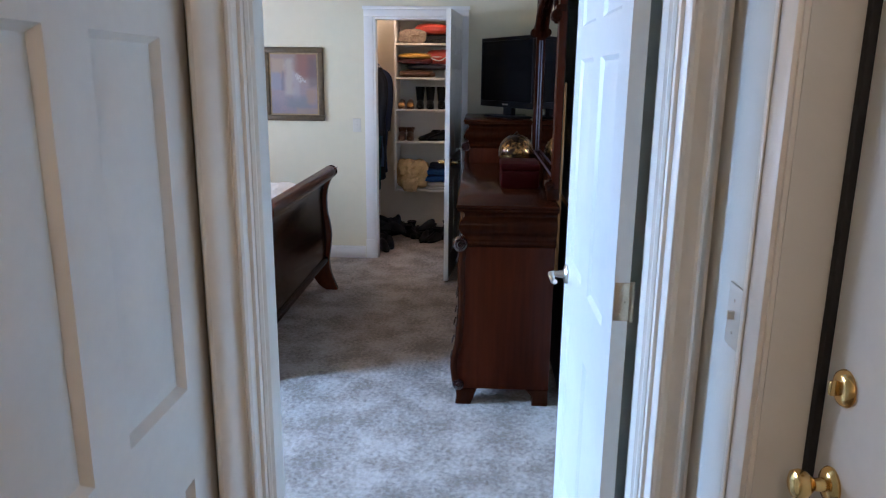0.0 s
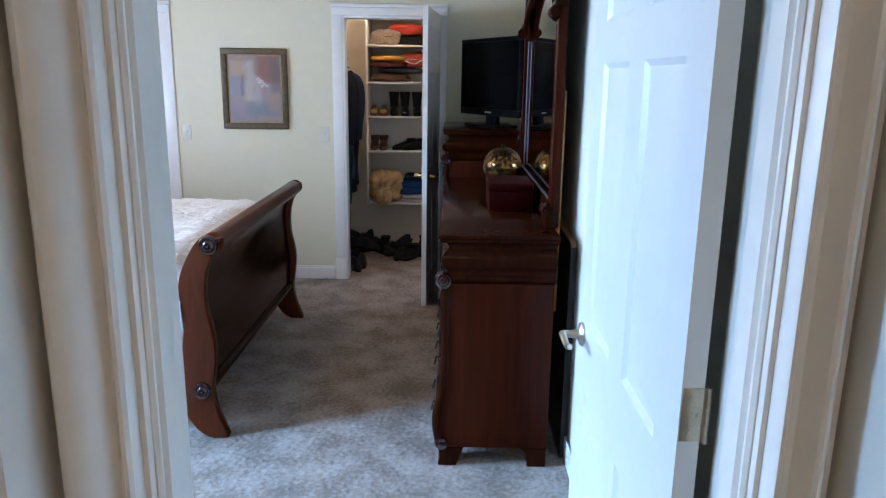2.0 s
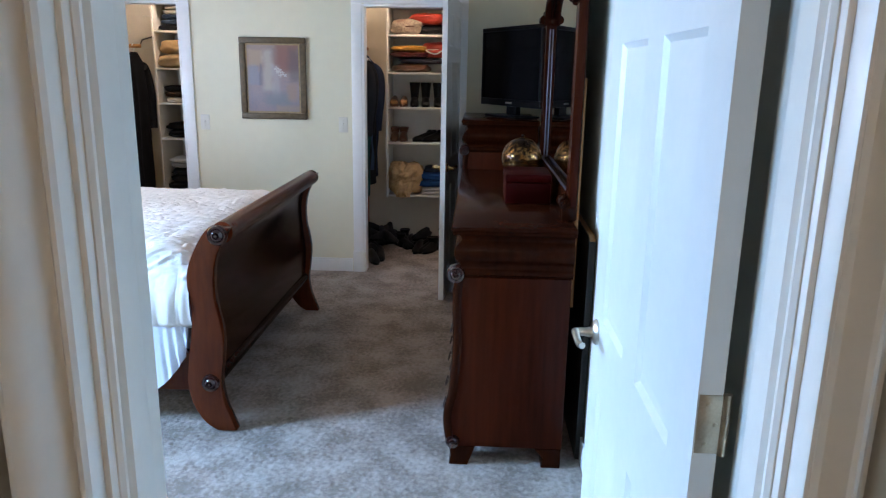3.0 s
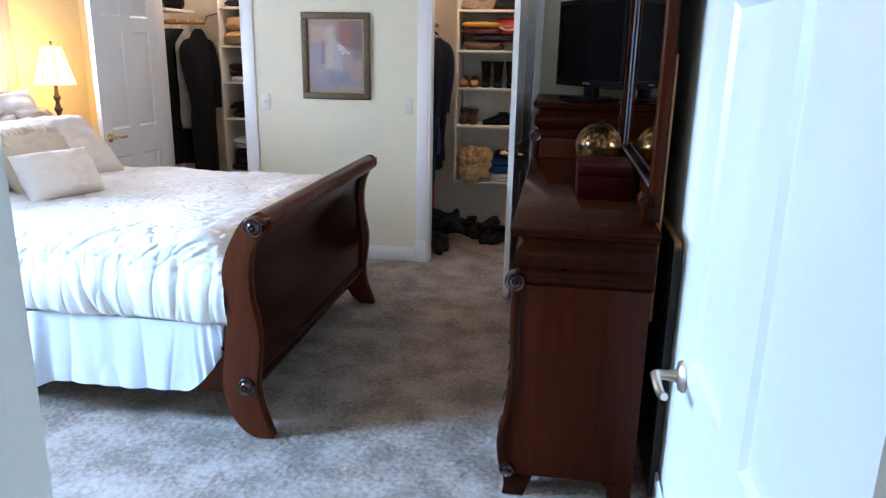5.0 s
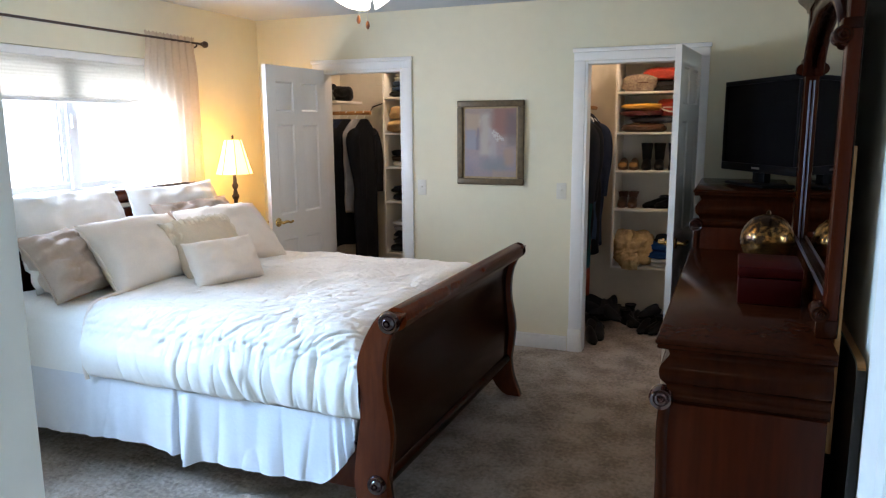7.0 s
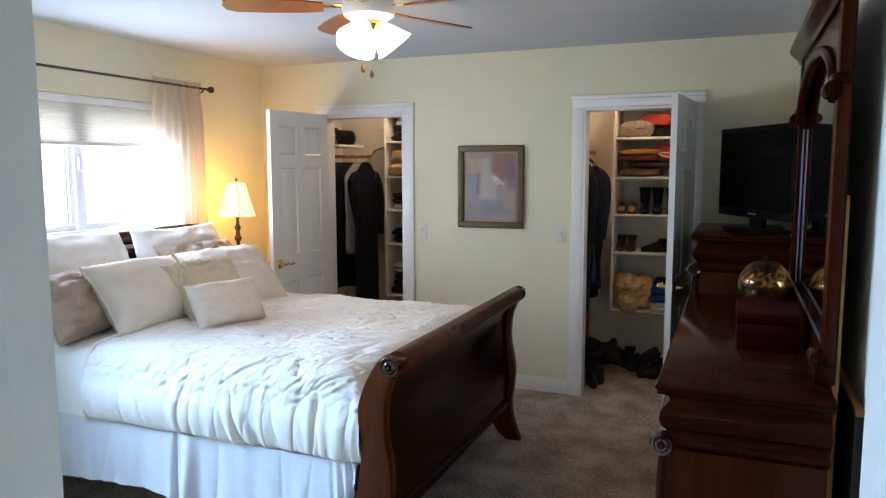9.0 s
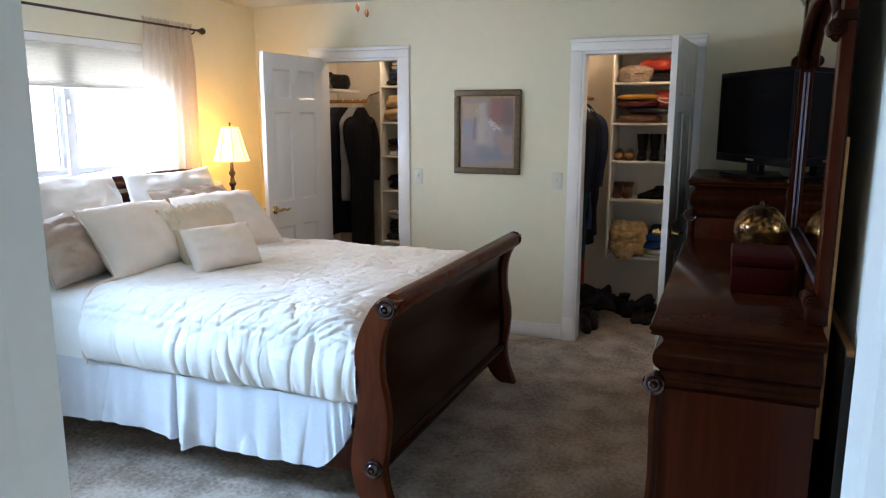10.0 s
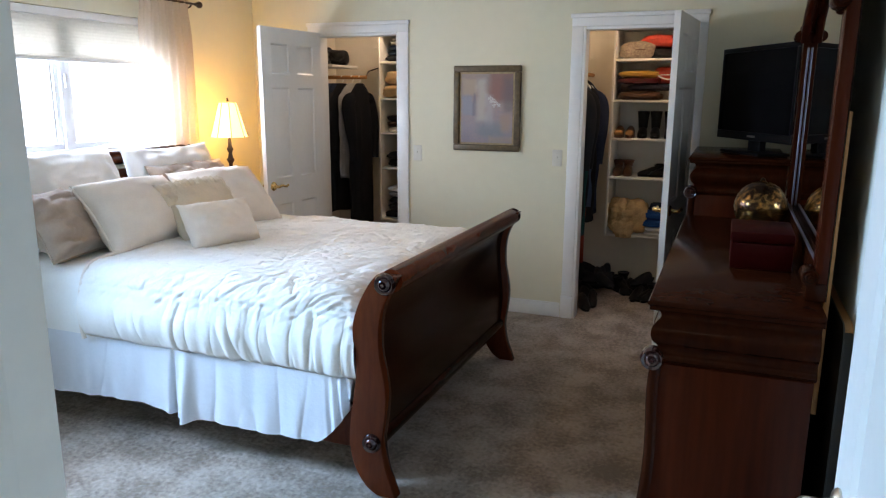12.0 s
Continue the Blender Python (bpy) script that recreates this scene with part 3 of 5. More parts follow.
def cell_shade():
    sh = thing("cellular_shade", pose(WEST - 0.03, 4.225, 2.068), "ivory cellular window shade drawn halfway down", "window shade")
    part("headrail", box(bmesh.new(), -0.02, 0.025, -0.765, 0.765, -0.045, -0.001, 0.004), WHITE, sh)
    n = 24
    prof = [(0.006 + (0.002 if k % 2 else 0.0), -0.046 - 0.225 * k / n) for k in range(n + 1)]
    prof += [(-0.006 - (0.002 if k % 2 else 0.0), -0.046 - 0.225 * k / n) for k in range(n, -1, -1)]
    part("pleats", extrude(prof, "y", -0.76, 0.76), CELL, sh, "ivory pleated cloth", angle=15)
    part("bottom_rail", box(bmesh.new(), -0.014, 0.016, -0.76, 0.76, -0.298, -0.272, 0.004), WHITE, sh)


cell_shade()

rod = thing("curtain_rod", pose(WEST + 0.09, 4.2, 2.2), "thin dark bronze curtain rod with a turned finial", "curtain rod")
part("pole", tube([(0, -1.02, 0), (0, 1.02, 0)], 0.008, 12), DARKMETAL, rod)
for s in (-1, 1):
    part("finial", lathe([(0.008, 0), (0.012, 0.006), (0.009, 0.012), (0.016, 0.022), (0.024, 0.040), (0.022, 0.055), (0.010, 0.066), (0.003, 0.070)], 18, Matrix.Translation((0, s * 1.02, 0)) @ Matrix.Rotation(radians(-90 * s), 4, "X")), DARKMETAL, rod)
    bk = tube(smooth_line([(-0.089, s * 0.98, -0.03), (-0.05, s * 0.98, -0.03), (-0.01, s * 0.98, -0.022), (0, s * 0.98, -0.009)]), 0.006, 8)
    part("bracket", bk, DARKMETAL, rod)


def sheer_panel(y0, y1, z0, z1):
    def place(u, v):
        wave = 0.022 * math.sin(u * 2 * math.pi * 7 + 0.6 * math.sin(v * 5)) + 0.008 * math.sin(u * 41 + v * 3)
        pinch = 1 - 0.10 * math.exp(-((v - 0.97) / 0.05) ** 2)
        y = (y0 + y1) / 2 + (u - 0.5) * (y1 - y0) * pinch * (1 + 0.05 * (1 - v))
        x = wave * (0.55 + 0.45 * (1 - v)) * (0.5 if v > 0.96 else 1)
        return (x, y, z0 + (z1 - z0) * v + 0.005 * math.sin(u * 90) * (v > 0.98))
    return grid(110, 46, place)


cu = thing("curtain", pose(WEST + 0.09, 0, 0), "sheer blush voile curtain gathered on the rod", "curtain")
part("panel", sheer_panel(4.68, 5.18, 0.03, 2.235), SHEERM, cu, angle=180)


# ---------------------------------------------------------------- the bed
POST_OUT = [(-0.869, 0.923), (-0.896, 0.872), (-0.935, 0.790), (-0.950, 0.700), (-0.948, 0.600), (-0.932, 0.520), (-0.922, 0.430), (-0.930, 0.330), (-0.943, 0.230), (-0.930, 0.130), (-0.905, 0.060), (-0.885, 0.004)]
POST_IN = [(-0.968, 0.004), (-1.020, 0.040), (-1.066, 0.115), (-1.087, 0.210), (-1.082, 0.300), (-1.066, 0.410), (-1.052, 0.520), (-1.060, 0.620), (-1.062, 0.715), (-1.036, 0.800), (-0.990, 0.885), (-0.955, 0.925)]
bed = thing("sleigh_bed", pose(0, 0, 0), "dark cherry sleigh bed with scrolled footboard and headboard", "bed")


def sleigh_end(kind, lift, y0, y1, end):
    """Posts with scroll rosettes, a curved panel, a roll on top and a rail, in the plane x-z of the footboard."""
    zs = lambda z: z if z < 0.42 else 0.42 + (z - 0.42) * lift
    outline = [(a, zs(z)) for a, z in smooth_line(POST_OUT, 4)] + [(a, zs(z)) for a, z in smooth_line(POST_IN, 4)]
    top = zs(0.915)
    for yy, s in ((y0, -1), (y1, 1)):
        lo, hi = (yy, yy + 0.055) if s < 0 else (yy - 0.055, yy)
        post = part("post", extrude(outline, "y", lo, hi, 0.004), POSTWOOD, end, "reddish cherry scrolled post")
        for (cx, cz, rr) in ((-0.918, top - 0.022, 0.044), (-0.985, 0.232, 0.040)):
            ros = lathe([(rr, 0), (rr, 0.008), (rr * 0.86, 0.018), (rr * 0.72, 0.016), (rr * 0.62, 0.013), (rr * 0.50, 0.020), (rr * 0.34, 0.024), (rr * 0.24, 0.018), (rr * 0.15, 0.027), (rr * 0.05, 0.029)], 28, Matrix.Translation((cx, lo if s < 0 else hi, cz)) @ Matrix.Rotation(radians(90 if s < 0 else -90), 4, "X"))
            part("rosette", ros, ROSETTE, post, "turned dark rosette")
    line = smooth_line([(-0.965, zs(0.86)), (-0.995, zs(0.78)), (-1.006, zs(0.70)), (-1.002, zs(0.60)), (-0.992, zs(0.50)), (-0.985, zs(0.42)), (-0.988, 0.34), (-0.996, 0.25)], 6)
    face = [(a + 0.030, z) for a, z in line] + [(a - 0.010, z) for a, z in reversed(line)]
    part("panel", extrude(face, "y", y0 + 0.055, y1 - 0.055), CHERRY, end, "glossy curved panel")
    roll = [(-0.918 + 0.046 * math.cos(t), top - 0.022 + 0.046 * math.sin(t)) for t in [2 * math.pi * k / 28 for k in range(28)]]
    # the foot roll's lighter wood colour carries the light its gloss reflects
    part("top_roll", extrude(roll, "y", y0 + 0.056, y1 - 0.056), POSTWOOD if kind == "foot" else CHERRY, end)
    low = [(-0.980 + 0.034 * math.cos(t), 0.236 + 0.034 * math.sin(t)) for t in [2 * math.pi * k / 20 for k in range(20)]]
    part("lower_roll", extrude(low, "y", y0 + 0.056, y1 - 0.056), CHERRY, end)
    part("rail", boxes((-1.02, -0.992, y0 + 0.056, y1 - 0.056, 0.165, 0.245), bevel=0.004), CHERRY, end)


BY0, BY1 = 3.335, 5.045
sleigh_end("foot", 1.0, BY0, BY1, bed)
bed2 = new("tmp_head")
sleigh_end("head", 1.62, BY0, BY1, bed2)
for ch in list(bed2.children):
    ch.parent = bed
    ch.name = "head_" + ch.name.split(".")[0]
    ch.matrix_basis = Matrix.Translation((-4.22, BY0 + BY1, 0)) @ Matrix.Rotation(radians(180), 4, "Z")
bpy.data.objects.remove(bed2)
for yy in (BY0 + 0.045, BY1 - 0.071):
    part("side_rail", boxes((-3.17, -1.06, yy, yy + 0.026, 0.17, 0.36), bevel=0.004), POSTWOOD, bed)

mt = thing("mattress", pose(0, 0, 0), "thick white mattress on a box spring", "mattress")
part("box_spring", boxes((-3.08, -1.10, 3.43, 4.95, 0.22, 0.46), bevel=0.02), SHEETM, mt)
part("mattress_body", boxes((-3.08, -1.10, 3.42, 4.96, 0.465, 0.765), bevel=0.05), SHEETM, mt)


def crease(a, b, c, sharp=7):
    """A field of thin creases: near 1 along lines, 0 elsewhere."""
    return (1 - min(1, abs(noise.noise((a, b, c))) * 1.9)) ** sharp


def drape(x0, x1, top, near_y, far_y, hem, seed, ruche, edge=0.12, puff=0.0):
    """A soft cover over the bed: from one hem over the top to the other, puffed between thin creases."""
    side = top - hem
    bend = edge * math.pi / 2
    flat, drop = far_y - near_y - 2 * edge, side - edge
    total = 2 * drop + 2 * bend + flat

    def place(u, v):
        x = x0 + (x1 - x0) * u
        s = v * total
        if s < drop:
            y, z, ny, nz = near_y, hem + s, -1.0, 0.0
        elif s < drop + bend:
            a = (s - drop) / edge
            y, z, ny, nz = near_y + edge - edge * math.cos(a), top - edge + edge * math.sin(a), -math.cos(a), math.sin(a)
        elif s < drop + bend + flat:
            a = s - drop - bend
            y, z, ny, nz = near_y + edge + a, top, 0.0, 1.0
        elif s < drop + 2 * bend + flat:
            a = (s - drop - bend - flat) / edge
            y, z, ny, nz = far_y - edge + edge * math.sin(a), top - edge + edge * math.cos(a), math.sin(a), math.cos(a)
        else:
            y, z, ny, nz = far_y, top - edge - (s - drop - 2 * bend - flat), 1.0, 0.0
        d = min(1.0, max(0.0, 1 - s / drop))
        hang = min(1.0, max(0.0, (drop + 0.10 - s) / 0.16))
        wob = 0.35 * noise.noise((x * 3, s * 2, seed + 1))
        out = 0.016 * noise.noise((x * 3.1, s * 2.7, seed + 3))
        low = max(0.0, drop + 0.03 - s)
        pull = 0.55 + 0.95 * min(1.0, max(0.0, (x + 2.3) / 0.8))
        xx = x + 0.018 * noise.noise((x * 4, s * 5, seed + 7)) + 0.10 * (s - drop) * noise.noise((x * 1.7, 0.0, seed + 9))
        gather = math.exp(-low / 0.055) * (0.006 * noise.noise((xx * 34, s * 2.0, seed + 13)) - 0.005 * crease(xx * 17, s * 1.5, seed + 17, 6))
        gather += math.exp(-s / 0.035) * (0.006 * noise.noise((xx * 38, s * 3.0, seed + 14)) - 0.008 * crease(xx * 9, 0.3, seed + 18, 8))
        fold = 0.010 * noise.noise((xx * 9, s * 0.9, seed + 11)) + 0.006 * noise.noise((xx * 23, s * 1.3, seed + 12))
        fold -= 0.010 * crease(xx * 3.1, s * 0.7, seed + 21, 12) + 0.004 * crease(xx * 8, s * 1.2, seed + 31, 10)
        seam = -0.006 * math.exp(-((s - drop - 0.035) / 0.010) ** 2)
        belly = 0.034 * math.sin(math.pi * min(1, d * 0.9 + 0.12)) - 0.030 * max(0.0, (d - 0.88) / 0.12)
        out += hang * ruche * ((gather + fold) * pull + belly) + ruche * seam
        lie = 1 - hang
        p, q = 0.80 * x + 0.60 * s + 0.06 * wob, 0.80 * s - 0.60 * x + 0.12 * wob
        patch = 0.75 + 0.7 * max(0.0, noise.noise((x * 2.6, s * 2.8, seed + 45)) + 0.3)
        ruched = 0.0030 * noise.noise((p * 16, q * 38, seed + 41)) + 0.0022 * noise.noise((p * 34 + 3 * wob, q * 62, seed + 43))
        ruched -= 0.0055 * crease(p * 3.4, q * 12, seed + 51, 14) + 0.0036 * crease(p * 10, q * 30, seed + 61, 7)
        out += 1.7 * lie * ruche * patch * ruched * (0.95 + 0.5 * min(1.0, max(0.0, (x + 2.2) / 0.8)))
        out += (1 - ruche) * 0.005 * noise.noise((x * 8, s * 6, seed + 81))
        if nz > 0.5:
            out += puff * math.sin(math.pi * min(1, max(0, (y - near_y) / (far_y - near_y))))
        e = min(1.0, (1 - u) * abs(x1 - x0) / 0.16)
        zz = z + nz * out - 0.07 * (1 - e) ** 2 * max(0.0, nz)
        if d > 0.9:
            zz += 0.010 * noise.noise((x * 5, 0.0, seed + 91)) + 0.006 * noise.noise((x * 17, 0.0, seed + 95))
        return (x, y + ny * out, zz)
    return grid(460, 340, place)


dv = thing("duvet", pose(0, 0, 0), "ivory ruched cotton duvet spread over the bed", "duvet")
part("cover", drape(-2.50, -1.056, 0.825, 3.352, 5.000, 0.462, 5, 1.0, 0.13, 0.012), DUVET, dv, angle=180)
part("hem", tube(smooth_line([(-2.50, 3.345, 0.465), (-2.50, 3.335, 0.55), (-2.50, 3.343, 0.66), (-2.50, 3.385, 0.775), (-2.50, 3.47, 0.822), (-2.50, 3.8, 0.832), (-2.50, 4.2, 0.838), (-2.50, 4.7, 0.832)], 4), 0.010, 8), LINEN, dv)
st = thing("bed_sheet", pose(0, 0, 0), "smooth white sheet over the head of the mattress", "sheet")
part("cover", drape(-3.09, -2.46, 0.795, 3.375, 4.975, 0.40, 9, 0.2, 0.10), SHEETM, st, angle=180)


def skirt_run(x0, x1, y, flip):
    """A gathered run of skirt: one deep box pleat, soft waves, the foot end drawn up."""
    def place(u, v):
        x = x0 + (x1 - x0) * u
        d = 1 - v
        drift = x + 0.05 * (d - 0.5) * noise.noise((x * 2.2, 0.0, 8.0))
        f = 0.012 * noise.noise((drift * 6, v * 0.8, 3.0)) + 0.007 * noise.noise((drift * 15, v, 4.0)) - 0.006 * crease(drift * 4.5, v * 0.3, 6.0, 10)
        f += 0.005 * d * noise.noise((x * 6 + v * 3, v * 2, 5.0))
        q = (x + 1.94) / 0.06
        slot = (x + 1.995) / 0.010
        pleat = 0.040 * math.exp(-q * q) * (1 + 0.7 * math.sin(q * 3.0)) - 0.045 * math.exp(-slot * slot)
        bunch = max(0.0, (x + 1.22) / 0.13)
        crumple = 0.018 * math.sin(x * 150 + 3 * v) * min(1.0, bunch) * (0.4 + d)
        yy = y - flip * (f * (0.25 + d) + pleat * (0.25 + 0.75 * d) + crumple + 0.014 * d)
        lift = 0.17 * max(0.0, (x + 1.26) / 0.17) ** 1.6 + 0.012 * math.sin(x * 5.0) - 0.030 * math.exp(-q * q * 0.7)
        z = 0.176 + lift * d + (0.475 - 0.176) * v
        return (x, yy, z)
    return grid(420, 24, place)


sk = thing("bed_skirt", pose(0, 0, 0), "pale cotton bed skirt with a box pleat over the bed rail", "bed skirt")
part("near_side", skirt_run(-3.07, -1.085, 3.366, 1), SKIRT, sk, angle=180)
part("far_side", skirt_run(-3.07, -1.085, 5.028, -1), SKIRT, sk, angle=180)


def pillow(name, m, w, h, d, material, label, piping=None, ruffle=None, seed=1, rumple=0.012):
    """A stuffed pillow standing on its lower edge: x is its thickness, y its width, z its height."""
    p = thing(name, m, label, "pillow", "pillows on the bed")
    n = 26
    bm = bmesh.new()
    rows = {}
    for s in (-1, 1):
        for i in range(n + 1):
            for j in range(n + 1):
                a, b = 2 * i / n - 1, 2 * j / n - 1
                edge = (1 - abs(a) ** 2.1) * (1 - abs(b) ** 2.1)
                t = 0.74 * d * max(0, edge) ** 0.52
                sy = a * w / 2 * (1 - 0.07 * (1 - a * a) * 0 - 0.10 * (1 - abs(b) ** 2) * abs(a) ** 3)
                sz = b * h / 2 * (1 - 0.10 * (1 - abs(a) ** 2) * abs(b) ** 3)
                t *= 1 + 0.10 * noise.noise((a * 2, b * 2, seed))
                t += (rumple * noise.noise((a * 4.5, b * 4.5, seed + 5)) + 0.6 * rumple * abs(noise.noise((a * 7 + b * 3, b * 3 - a * 2, seed + 8)))) * min(1, edge * 6)
                rows[s, i, j] = bm.verts.new((s * t, sy, sz + h / 2 - 0.02 * (1 - b) * edge))
    for s in (-1, 1):
        for i in range(n):
            for j in range(n):
                bm.faces.new((rows[s, i, j], rows[s, i + 1, j], rows[s, i + 1, j + 1], rows[s, i, j + 1]))
    bmesh.ops.remove_doubles(bm, verts=bm.verts, dist=0.0008)
    body = part("cushion", bm, material, p, angle=180)
    if piping:
        loop = []
        for k in range(64):
            q = (k / 64 * 4 + 0.5) % 4
            side, f = int(q), (q % 1) * 2 - 1
            a, b = ((f, -1), (1, f), (-f, 1), (-1, -f))[side]
            sy = a * w / 2 * (1 - 0.10 * (1 - abs(b) ** 2) * abs(a) ** 3)
            sz = b * h / 2 * (1 - 0.10 * (1 - abs(a) ** 2) * abs(b) ** 3)
            loop.append((0, sy, sz + h / 2))
        for _ in range(2):
            loop = [tuple((Vector(loop[k - 1]) + 2 * Vector(loop[k]) + Vector(loop[(k + 1) % 64])) / 4) for k in range(64)]
        part("piping", tube(loop + loop[:3], 0.0055, 8), piping, body, "corded edge")
    if ruffle:
        for zc in (0.70, 0.86):
            def place(u, v, zc=zc):
                yy = (u - 0.5) * w * 0.96
                a = 2 * u - 1
                b = 2 * zc - 1
                t = d / 2 * max(0, (1 - abs(a) ** 2.6) * (1 - abs(b) ** 2.6)) ** 0.55
                return (t + 0.004 + 0.016 * math.sin(v * math.pi) + 0.008 * math.sin(u * 95) * v, yy, h * zc - 0.035 + 0.07 * v + 0.005 * math.sin(u * 60))
            part("ruffle", grid(120, 6, place), ruffle, body, "gathered ruffle", angle=180)
    return p


def lean(x, y, z, back, turn):
    return pose(x, y, z) @ Matrix.Rotation(radians(turn), 4, "Z") @ Matrix.Rotation(radians(-back), 4, "Y")


pillow("bed_pillow", lean(-2.97, 3.86, 0.80, 22, 6), 0.80, 0.53, 0.19, SHEETM, "plump white pillow leaning on the headboard", seed=1, rumple=0.030)
pillow("bed_pillow", lean(-2.95, 4.62, 0.80, 20, -2), 0.74, 0.50, 0.19, SHEETM, "plump white pillow leaning on the headboard", seed=2, rumple=0.030)
pillow("pillow_sham", lean(-2.71, 3.72, 0.80, 36, 8), 0.74, 0.38, 0.16, TAUPE, "rumpled taupe satin pillow sham behind the cushions", piping=TAUPE, seed=3, rumple=0.055)
pillow("pillow_sham", lean(-2.74, 4.62, 0.80, 34, -4), 0.64, 0.44, 0.15, TAUPE, "rumpled taupe satin pillow sham behind the cushions", piping=TAUPE, seed=4, rumple=0.04)
pillow("bed_pillow", lean(-2.60, 4.66, 0.80, 40, -6), 0.58, 0.42, 0.15, SHEETM, "white pillow tucked behind the linen cushion", seed=9, rumple=0.028)
pillow("throw_pillow", lean(-2.47, 3.86, 0.80, 41, -5), 0.59, 0.45, 0.20, LINEN, "large ivory linen throw pillow with corded edge", piping=LINEN, seed=5)
pillow("throw_pillow", lean(-2.44, 4.52, 0.80, 47, -16), 0.60, 0.48, 0.17, LINEN, "large ivory linen throw pillow with corded edge", piping=LINEN, seed=6)
pillow("throw_pillow", lean(-2.30, 4.114, 0.805, 36, -6), 0.48, 0.39, 0.14, BEIGE, "beige throw pillow with gathered ruffles", ruffle=BEIGE, seed=7)
pillow("lumbar_pillow", lean(-2.15, 3.99, 0.81, 31, -17), 0.42, 0.265, 0.14, LINEN, "small ivory rectangular lumbar pillow", seed=8)


# ---------------------------------------------------------------- nightstand and lamp
ns = thing("nightstand", pose(-3.16, 5.33, 0), "dark cherry nightstand beside the bed", "nightstand")
part("body", boxes((-0.21, 0.20, -0.22, 0.22, 0.08, 0.64), bevel=0.004), CHERRYSIDE, ns)
part("top", boxes((-0.22, 0.225, -0.24, 0.24, 0.641, 0.668), bevel=0.008), CHERRY, ns)
for z in (0.12, 0.37):
    dr = part("drawer", boxes((0.201, 0.214, -0.20, 0.20, z, z + 0.22), bevel=0.005), CHERRY, ns)
    part("pull", tube(smooth_line([(0.214, -0.04, z + 0.12), (0.235, -0.03, z + 0.10), (0.238, 0.0, z + 0.095), (0.235, 0.03, z + 0.10), (0.214, 0.04, z + 0.12)]), 0.004, 8), DARKMETAL, dr)
for sx in (-0.18, 0.17):
    for sy in (-0.19, 0.19):
        part("foot", lathe([(0.018, 0.0), (0.026, 0.02), (0.03, 0.06), (0.028, 0.079)], 14, Matrix.Translation((sx, sy, 0))), CHERRY, ns)

TANRIB = shader("tan_seam_cloth", (0.42, 0.26, 0.12), 0.8)
tl = thing("table_lamp", pose(-3.15, 5.31, 0.669), "lit table lamp with turned dark stem and ivory bell shade", "lamp")
part("stem", lathe([(0.075, 0), (0.078, 0.012), (0.055, 0.028), (0.030, 0.045), (0.022, 0.07), (0.030, 0.10), (0.036, 0.16), (0.026, 0.24), (0.016, 0.33), (0.013, 0.42), (0.024, 0.44), (0.028, 0.452), (0.018, 0.468), (0.012, 0.50), (0.022, 0.52), (0.024, 0.53), (0.014, 0.55), (0.010, 0.62)], 24), DARKMETAL, tl)
shade = bmesh.new()
seg = 48
prof = [(0.128, 0.615), (0.114, 0.66), (0.098, 0.72), (0.082, 0.78), (0.068, 0.835), (0.060, 0.858)]
rings = [[shade.verts.new(((r + 0.004 * math.cos(8 * 2 * math.pi * k / seg) * (1 - i * 0.12)) * math.cos(2 * math.pi * k / seg), (r + 0.004 * math.cos(8 * 2 * math.pi * k / seg) * (1 - i * 0.12)) * math.sin(2 * math.pi * k / seg), z)) for k in range(seg)] for i, (r, z) in enumerate(prof)]
for a, b in zip(rings, rings[1:]):
    for k in range(seg):
        shade.faces.new((a[k], a[(k + 1) % seg], b[(k + 1) % seg], b[k]))
bmesh.ops.solidify(shade, geom=shade.faces, thickness=0.002)
lamp_shade = part("shade", shade, SHADEM, tl, "ivory panelled bell shade, glowing")
lamp_shade.visible_shadow = False
for k in range(8):
    a = 2 * math.pi * k / 8
    rib = tube([((r + 0.0055 * (1 - 0.12 * i)) * math.cos(a), (r + 0.0055 * (1 - 0.12 * i)) * math.sin(a), z) for i, (r, z) in enumerate(prof)], 0.0028, 6)
    part("rib", rib, TANRIB, lamp_shade, "thin tan seam").visible_shadow = False
part("harp", tube(smooth_line([(0, -0.012, 0.61), (0, -0.05, 0.68), (0, -0.045, 0.80), (0, 0, 0.866), (0, 0.045, 0.80), (0, 0.05, 0.68), (0, 0.012, 0.61)]), 0.002, 6), BRASS, tl).visible_shadow = False
part("finial", lathe([(0.006, 0.866), (0.010, 0.872), (0.006, 0.878), (0.009, 0.886), (0.002, 0.895)], 12), DARKMETAL, tl)


# ---------------------------------------------------------------- dresser, mirror and chest
def wrapped(profile, x0, x1, half, lift):
    """A moulding of (outward, height) rows wrapped round the front and both ends of a case that stands against a wall."""
    bm = bmesh.new()
    rings = []
    for d, z in profile:
        rings.append([bm.verts.new(p) for p in ((x1, -half - d, z + lift), (x0 - d, -half - d, z + lift), (x0 - d, half + d, z + lift), (x1, half + d, z + lift))])
    for a, b in zip(rings, rings[1:]):
        for q in range(4):
            bm.faces.new((a[q], a[(q + 1) % 4], b[(q + 1) % 4], b[q]))
    bm.faces.new(rings[0])
    bm.faces.new(rings[-1])
    return bm


